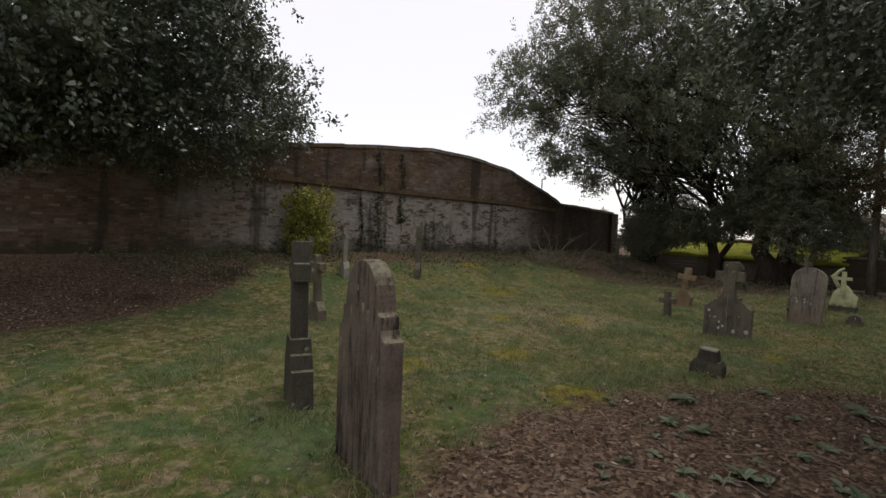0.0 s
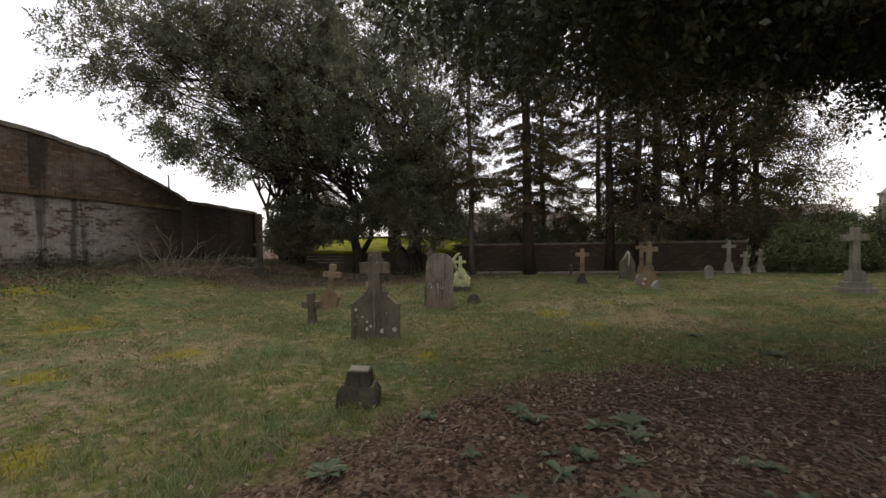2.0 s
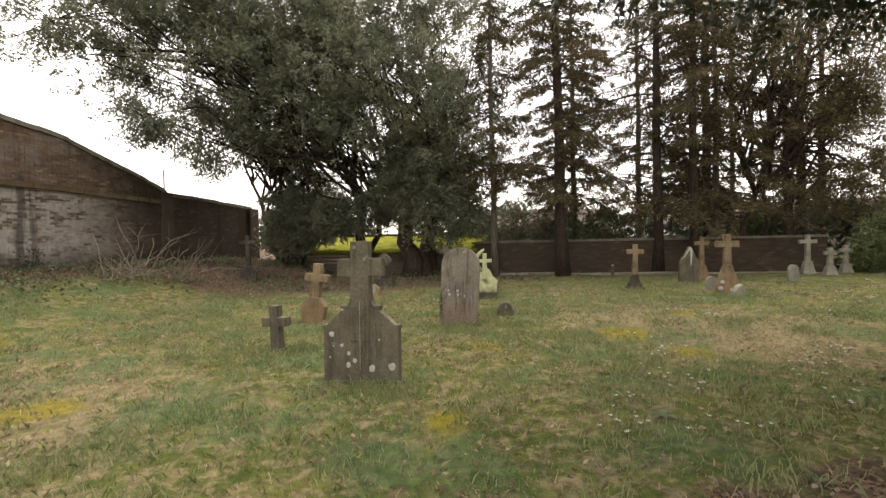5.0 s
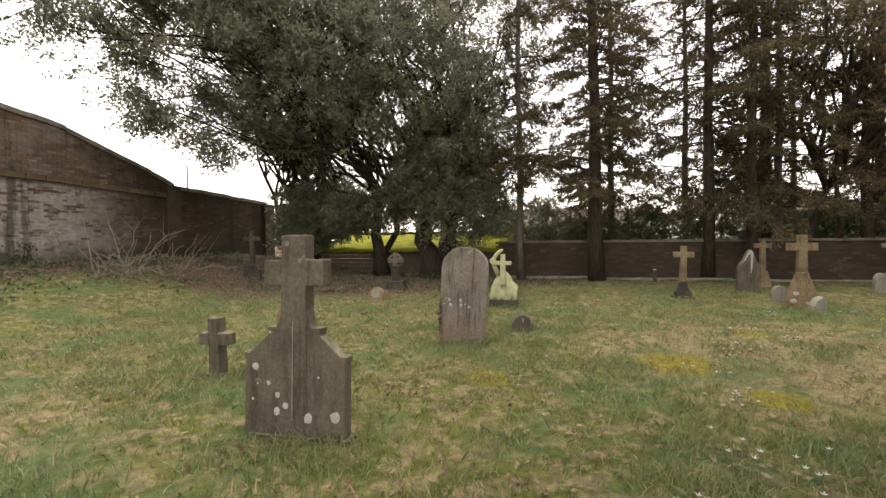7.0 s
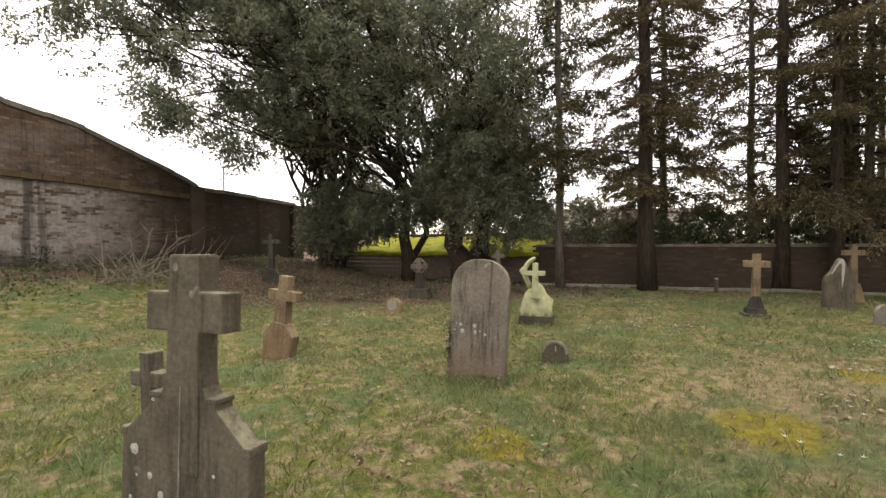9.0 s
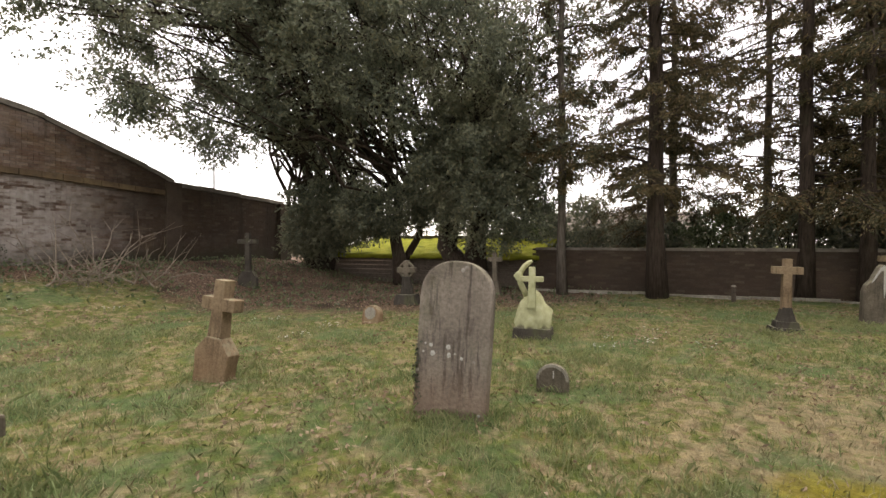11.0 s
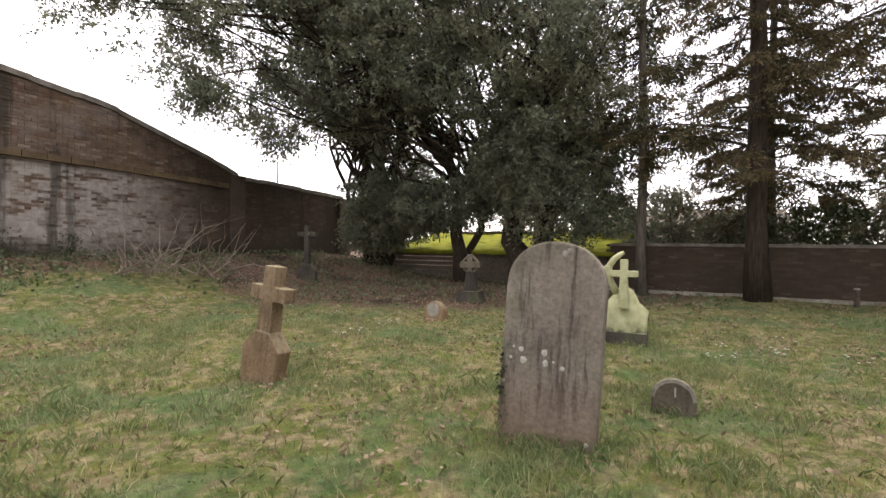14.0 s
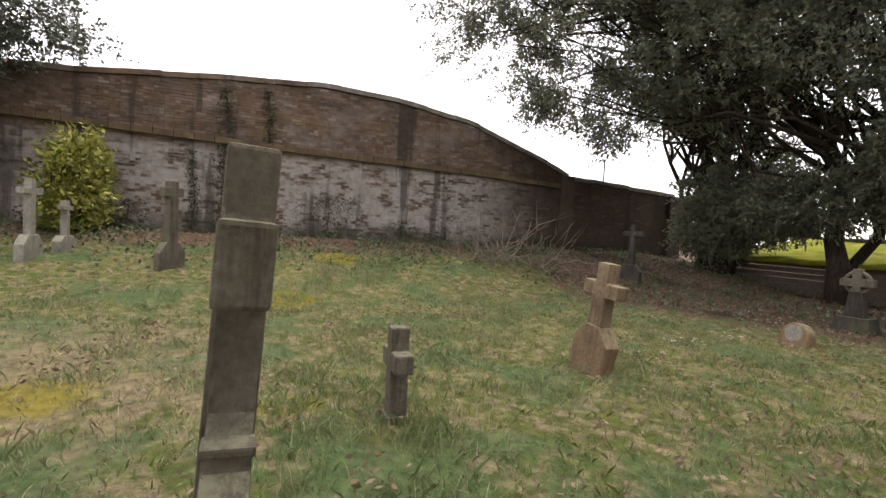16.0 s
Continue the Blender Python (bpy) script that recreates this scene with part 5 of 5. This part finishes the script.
# ---- turf, flowers and fallen leaves ----
def scatter(rng, n, x0, x1, y0, y1, near=(1.6, 5.5), reach=7.0):
    """Random spots on the ground, thinning out away from the path."""
    x, y = rng.uniform(x0, x1, n), rng.uniform(y0, y1, n)
    px = np.interp(y, [0, 4, 9, 14], [-0.4, 0.4, 2.2, 2.4])
    keep = rng.random(n) < np.exp(-((np.abs(x - px) / reach) ** 2)) * smooth(24, 10, y)
    return x[keep], y[keep]


def blades(rng, x, y, h, w):
    n = len(x)
    z = height(x, y) - 0.01
    a = rng.uniform(0, 2 * math.pi, n)
    lean = rng.normal(size=(n, 2)) * 0.55
    hh = h * rng.uniform(0.5, 1.4, n)
    ww = w * rng.uniform(0.6, 1.3, n)
    dx, dy = np.cos(a) * ww, np.sin(a) * ww
    b0 = np.stack([x - dx, y - dy, z], 1)
    b1 = np.stack([x + dx, y + dy, z], 1)
    m0 = np.stack([x - dx * 0.7 + lean[:, 0] * hh * 0.35, y - dy * 0.7 + lean[:, 1] * hh * 0.35, z + hh * 0.6], 1)
    m1 = np.stack([x + dx * 0.7 + lean[:, 0] * hh * 0.35, y + dy * 0.7 + lean[:, 1] * hh * 0.35, z + hh * 0.6], 1)
    tip = np.stack([x + lean[:, 0] * hh, y + lean[:, 1] * hh, z + hh * 0.95], 1)
    v = np.stack([b0, b1, m1, tip, m0], 1).reshape(-1, 3)
    return v, np.arange(5 * n).reshape(n, 5)


rng = np.random.RandomState(7)
x, y = scatter(rng, 330000, -9, 13, 0.3, 19)
pts = np.stack([x, y, 0 * x], 1)
keep = (rng.random(len(x)) > litter(x, y) * 1.25 - 0.08) & (soft_noise(pts, 4.3) + 0.6 * rng.normal(size=len(x)) > -0.35)
x, y = x[keep], y[keep]
v, f = blades(rng, x, y, 0.055, 0.0035)
tagged(mesh_object("grass", v, f, GRASS), "short rough winter grass, green and straw-coloured", "grass", kind="stuff")
# taller tufts round the stones and here and there
cx, cy = rng.uniform(-6, 11, 3600), rng.uniform(2, 17, 3600)
lush = soft_noise(np.stack([cx, cy, 0 * cx], 1), 1.15, 3.0) + 0.25 * rng.normal(size=len(cx)) > 0.22
cx, cy = list(cx[lush]), list(cy[lush])
for sx, sy in ((0.87, 9.1), (1.25, 9.0), (2.5, 11.9), (2.9, 11.7), (0.4, 13.2), (-0.3, 11.1), (3.7, 12.6), (0.3, 6.2), (4.4, 15.7), (-3.3, 2.5), (-2.0, 2.1)):
    cx += list(sx + rng.normal(size=7) * 0.22)
    cy += list(sy + rng.normal(size=7) * 0.13)
cx, cy = np.array(cx), np.array(cy)
ok = litter(cx, cy) < 0.5
cx, cy = cx[ok], cy[ok]
tx = np.repeat(cx, 55) + rng.normal(size=55 * len(cx)) * 0.11
ty = np.repeat(cy, 55) + rng.normal(size=55 * len(cy)) * 0.11
v, f = blades(rng, tx, ty, 0.085, 0.0045)
tagged(mesh_object("grass_tufts", v, f, TUFT), "longer tufts of grass round the stones", "grass", kind="stuff")

# fallen leaves
x, y = rng.uniform(-12, 13, 90000), rng.uniform(0.3, 26, 90000)
keep = rng.random(len(x)) < litter(x, y) * 0.75 * (1 - 0.75 * smooth(6, 14, y))
x, y = x[keep], y[keep]
c = np.stack([x, y, height(x, y) + 0.006 + rng.random(len(x)) * 0.02], 1)
d = rng.normal(size=(len(x), 3)) * np.array([1, 1, 0.25])
v, f = leaf_quads(c, d, 0.058, 0.038, rng)
tagged(mesh_object("leaf_litter", v, f, DEAD_LEAF), "brown fallen leaves covering the ground", "leaves", kind="stuff")
x, y = rng.uniform(-8, 13, 80000), rng.uniform(2, 20, 80000)
clump = soft_noise(np.stack([x, y, 0 * x], 1), 1.3, 5.0) + 0.3 * rng.normal(size=len(x)) > 0.36 + 0.3 * smooth(8, 3, y)
x, y = x[clump], y[clump]
c = np.stack([x, y, height(x, y) + rng.uniform(0.02, 0.06, len(x))], 1)
v, f = leaf_quads(c, rng.normal(size=(len(x), 3)) * np.array([1, 1, 0.4]), 0.05, 0.024, rng)
tagged(mesh_object("dry_leaves", v, f, DRY_LEAF), "scattered dry tan leaves on the grass", "leaves", kind="stuff")
# dark ground ivy and weeds along the bank below the wall
x, y = rng.uniform(-14, 8, 80000), rng.uniform(6, 26, 80000)
d = (x - WALL_END.x) * TO_US.x + (y - WALL_END.y) * TO_US.y
keep = (d > 0.1) & (rng.random(len(x)) < np.maximum(smooth(4.4, 1.4, d), 0.5 * smooth(17.0, 19.5, y))) & (soft_noise(np.stack([x, y, 0 * x], 1), 1.1, 9.0) + 0.4 * rng.normal(size=len(x)) > -0.05)
x, y = x[keep], y[keep]
c = np.stack([x, y, height(x, y) + rng.random(len(x)) ** 2 * 0.16], 1)
v, f = leaf_quads(c, rng.normal(size=(len(x), 3)) + np.array([0, 0, 0.5]), 0.085, 0.055, rng)
tagged(mesh_object("ground_ivy", v, f, BUSH_GREEN), "dark green ivy and weeds covering the bank", "ground cover", kind="stuff")
# twigs in the litter
pieces = []
for _ in range(260):
    a, ln = rng.uniform(0, 6.28), rng.uniform(0.1, 0.5)
    px, py = rng.uniform(-1.5, 8), rng.uniform(1.2, 6)
    pz = float(height(px, py)) + 0.02
    pieces.append(tube([(px, py, pz), (px + math.cos(a) * ln * 0.5, py + math.sin(a) * ln * 0.5, pz + 0.02), (px + math.cos(a + 0.3) * ln, py + math.sin(a + 0.3) * ln, pz)], [0.006, 0.005, 0.002], 4))
tagged(mesh_object("fallen_twigs", *merge(pieces), TWIG), "thin fallen twigs lying in the leaf litter", "twigs", kind="stuff")


def herb(x, y, size, n, seed):
    """A low rosette of broad leaves."""
    r = np.random.RandomState(seed)
    ob = thing("herb", "low rosette of pale green broad leaves", "plant", "low herbs", pose(x, y, float(height(x, y))))
    verts, faces = [], []
    for k in range(n):
        a = r.uniform(0, 6.28)
        ln, w, up = size * r.uniform(0.6, 1.2), size * 0.26, r.uniform(0.3, 1.0)
        d, q = np.array([math.cos(a), math.sin(a), 0]), np.array([-math.sin(a), math.cos(a), 0])
        i = len(verts)
        for t, ww in ((0.0, 0.15), (0.35, 0.9), (0.7, 0.8), (1.0, 0.05)):
            p = d * ln * t + np.array([0, 0, 0.01 + ln * up * (t - 0.75 * t * t)])
            verts += [tuple(p - q * w * ww), tuple(p - np.array([0, 0, 0.012 * ww])), tuple(p + q * w * ww)]
        for j in range(3):
            b = i + 3 * j
            faces += [(b, b + 1, b + 4, b + 3), (b + 1, b + 2, b + 5, b + 4)]
    mesh_object("leaves", verts, faces, HERB_LEAF, ob)


BIG_HERBS = [(0.9, 5.9), (1.72, 5.5), (2.4, 5.12), (1.74, 4.8), (1.7, 5.7), (0.0, 5.2), (2.3, 4.9), (5.7, 7.8), (5.6, 6.4)]
for k, (x, y) in enumerate(BIG_HERBS):
    herb(x, y, 0.115 + 0.02 * (k % 3), 18 + k % 5, 300 + k)
spots_h = [ (1.55, 4.9), (2.0, 4.6), (1.1, 4.4), (0.1, 4.3), (-0.5, 3.3), (-0.1, 2.9), (0.5, 3.5), (2.5, 5.2), (3.2, 6.6), (4.3, 6.7), (3.0, 7.6), (1.3, 3.6), (1.7, 3.2), (5.6, 6.2), (-3.6, 2.45), (-0.2, 18.4), (0.3, 18.0), (-0.6, 18.9), (0.8, 18.6)]
rh = np.random.RandomState(61)
spots_h += [(rh.uniform(-0.8, 3.0), rh.uniform(2.6, 5.4)) for _ in range(34)]
for k, (x, y) in enumerate(spots_h):
    herb(x, y, 0.065 + 0.02 * (k % 4), 8 + k % 6, 200 + k)
# white spring flowers in small clumps
rf2 = np.random.RandomState(17)
clumps = [(2.64, 7.5), (2.95, 7.9), (3.35, 7.2), (3.64, 8.1), (5.5, 8.3), (6.8, 11.0), (6.6, 11.6), (3.6, 8.25), (4.3, 9.1), (-0.1, 16.5), (6.0, 14.8), (5.2, 14.4), (11.1, 12.0), (4.6, 7.4), (4.9, 8.0), (6.3, 8.6), (7.8, 10.0), (8.6, 10.4), (9.8, 11.0), (10.8, 11.2), (11.6, 10.6), (12.6, 12.0), (13.2, 11.4), (9.2, 12.2), (8.0, 12.6), (4.6, 9.8), (14.0, 12.5), (15.0, 12.8), (16.0, 12.3), (13.4, 13.0), (16.6, 12.7), (5.6, 10.6), (4.9, 14.0), (5.6, 14.2), (6.2, 13.8), (1.0, 16.0), (0.7, 14.9), (2.9, 14.6), (-4.2, 16.4), (-3.2, 17.2), (-1.2, 17.4), (14.6, 11.2), (15.4, 11.8), (16.0, 10.8), (5.0, 5.9)]
for k, (x, y) in enumerate(clumps):
    n = rf2.randint(4, 12)
    ob = thing("white_flowers", "small clump of white spring flowers in the grass", "flowers", "white flowers", pose(x, y, float(height(x, y))))
    fv, ff, sv = [], [], []
    for _ in range(n):
        px, py, pz = rf2.normal() * 0.13, rf2.normal() * 0.1, rf2.uniform(0.06, 0.11)
        i = len(fv)
        fv.append((px, py, pz - 0.006))
        for j in range(10):
            a, rr = 2 * math.pi * j / 10, 0.021 if j % 2 else 0.010
            fv.append((px + rr * math.cos(a), py + rr * math.sin(a) - 0.006, pz + 0.008 * (j % 2)))
        ff += [(i, i + 1 + j, i + 1 + (j + 1) % 10) for j in range(10)]
        sv.append(tube([(px * 0.8, py * 0.8, 0), (px, py, pz - 0.005)], [0.003, 0.002], 3))
    tagged(mesh_object("petals", fv, ff, PETAL, ob), kind="stuff")
    tagged(mesh_object("stalks", *merge(sv), HERB_LEAF, ob), kind="stuff")


# ---- bricks of the tall wall, last ----
def brick_box(lx, lz, out):
    bm = bmesh.new()
    bmesh.ops.create_cube(bm, size=1.0)
    for v in bm.verts:
        face = v.co.y < 0
        v.co = Vector((v.co.x * (lx - 0.007) * (0.985 if face else 1), v.co.y * 0.07 - out + 0.035, v.co.z * (lz - 0.011) * (0.96 if face else 1)))
    me = bpy.data.meshes.new("brick")
    bm.to_mesh(me)
    bm.free()
    me.materials.append(BRICK)
    return me


BRICK_MESHES = [brick_box(0.228, 0.075, o) for o in (0.0, 0.006, 0.012)] + [brick_box(0.114, 0.075, o) for o in (0.0, 0.007)]
CUBE = np.array([(x, y, z) for x in (-0.5, 0.5) for y in (0, 1) for z in (-0.5, 0.5)])
QUADS = np.array([(0, 1, 3, 2), (4, 6, 7, 5), (0, 4, 5, 1), (2, 3, 7, 6), (1, 5, 7, 3), (0, 2, 6, 4)])
rb = np.random.RandomState(77)
wall_turn = math.atan2(-TO_US.y, -TO_US.x) - math.pi / 2
all_v, count = [], 0
row = 0
z = 0.45
while z < 5.1:
    s = -0.02 + 0.114 * (row % 2)
    header = row % 4 == 0
    while s < 32.5:
        w = 0.114 if header else 0.228
        m = s + w / 2
        top = along_line(TOP_LINE, m) - 0.10
        foot = float(height(*wall_point(m, 0.05, 0)[:2])) - 0.1
        band = along_line(COURSE_LINE, m)
        hidden = z > top or z < foot - 0.05 or (4.8 < m < 33 and band - 0.06 < z < band + 0.17) or 4.22 < m < 4.72
        if not hidden and not (rb.random() < 0.012):
            if 13.2 < m < 15.6 and 1.6 < z < 2.75 and count < 300:
                count += 1
                kind = (3 + rb.randint(2)) if header else rb.randint(3)
                ob = new("brick", BRICK_MESHES[kind])
                ob.parent = tall_wall
                ob.matrix_world = Matrix.Translation(wall_point(m, 0, z)) @ Matrix.Rotation(wall_turn, 4, "Z")
            else:
                o = rb.uniform(-0.008, 0.012)
                q = CUBE * [w - 0.007, 1, 0.063]
                al = m + q[:, 0]
                ou = -0.04 + (0.04 + o) * q[:, 1]
                all_v.append(np.stack([WALL_END.x + WALL_WAY.x * al + TO_US.x * ou, WALL_END.y + WALL_WAY.y * al + TO_US.y * ou, z + q[:, 2] + rb.uniform(-0.002, 0.002)], 1))
        s += w
    z += 0.075
    row += 1
nb = len(all_v)
bf = (QUADS[None] + 8 * np.arange(nb)[:, None, None]).reshape(-1, 4)
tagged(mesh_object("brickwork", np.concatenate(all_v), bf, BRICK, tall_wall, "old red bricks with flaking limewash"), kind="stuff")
# bricks of the low wall behind the trees
all_v, row, z = [], 0, 0.0
while z < 1.2:
    s = 10.5 + 0.114 * (row % 2)
    while s < 22.4:
        q = CUBE * [0.216, 1, 0.064]
        al, ou = s + q[:, 0], -0.04 + (0.04 + rb.uniform(-0.004, 0.006)) * q[:, 1]
        all_v.append(np.stack([BACK_AT.x + BACK_WAY.x * al - 0.477 * ou, BACK_AT.y + BACK_WAY.y * al - 0.879 * ou, z + 0.037 + q[:, 2]], 1))
        s += 0.228
    z += 0.075
    row += 1
nb = len(all_v)
bf = (QUADS[None] + 8 * np.arange(nb)[:, None, None]).reshape(-1, 4)
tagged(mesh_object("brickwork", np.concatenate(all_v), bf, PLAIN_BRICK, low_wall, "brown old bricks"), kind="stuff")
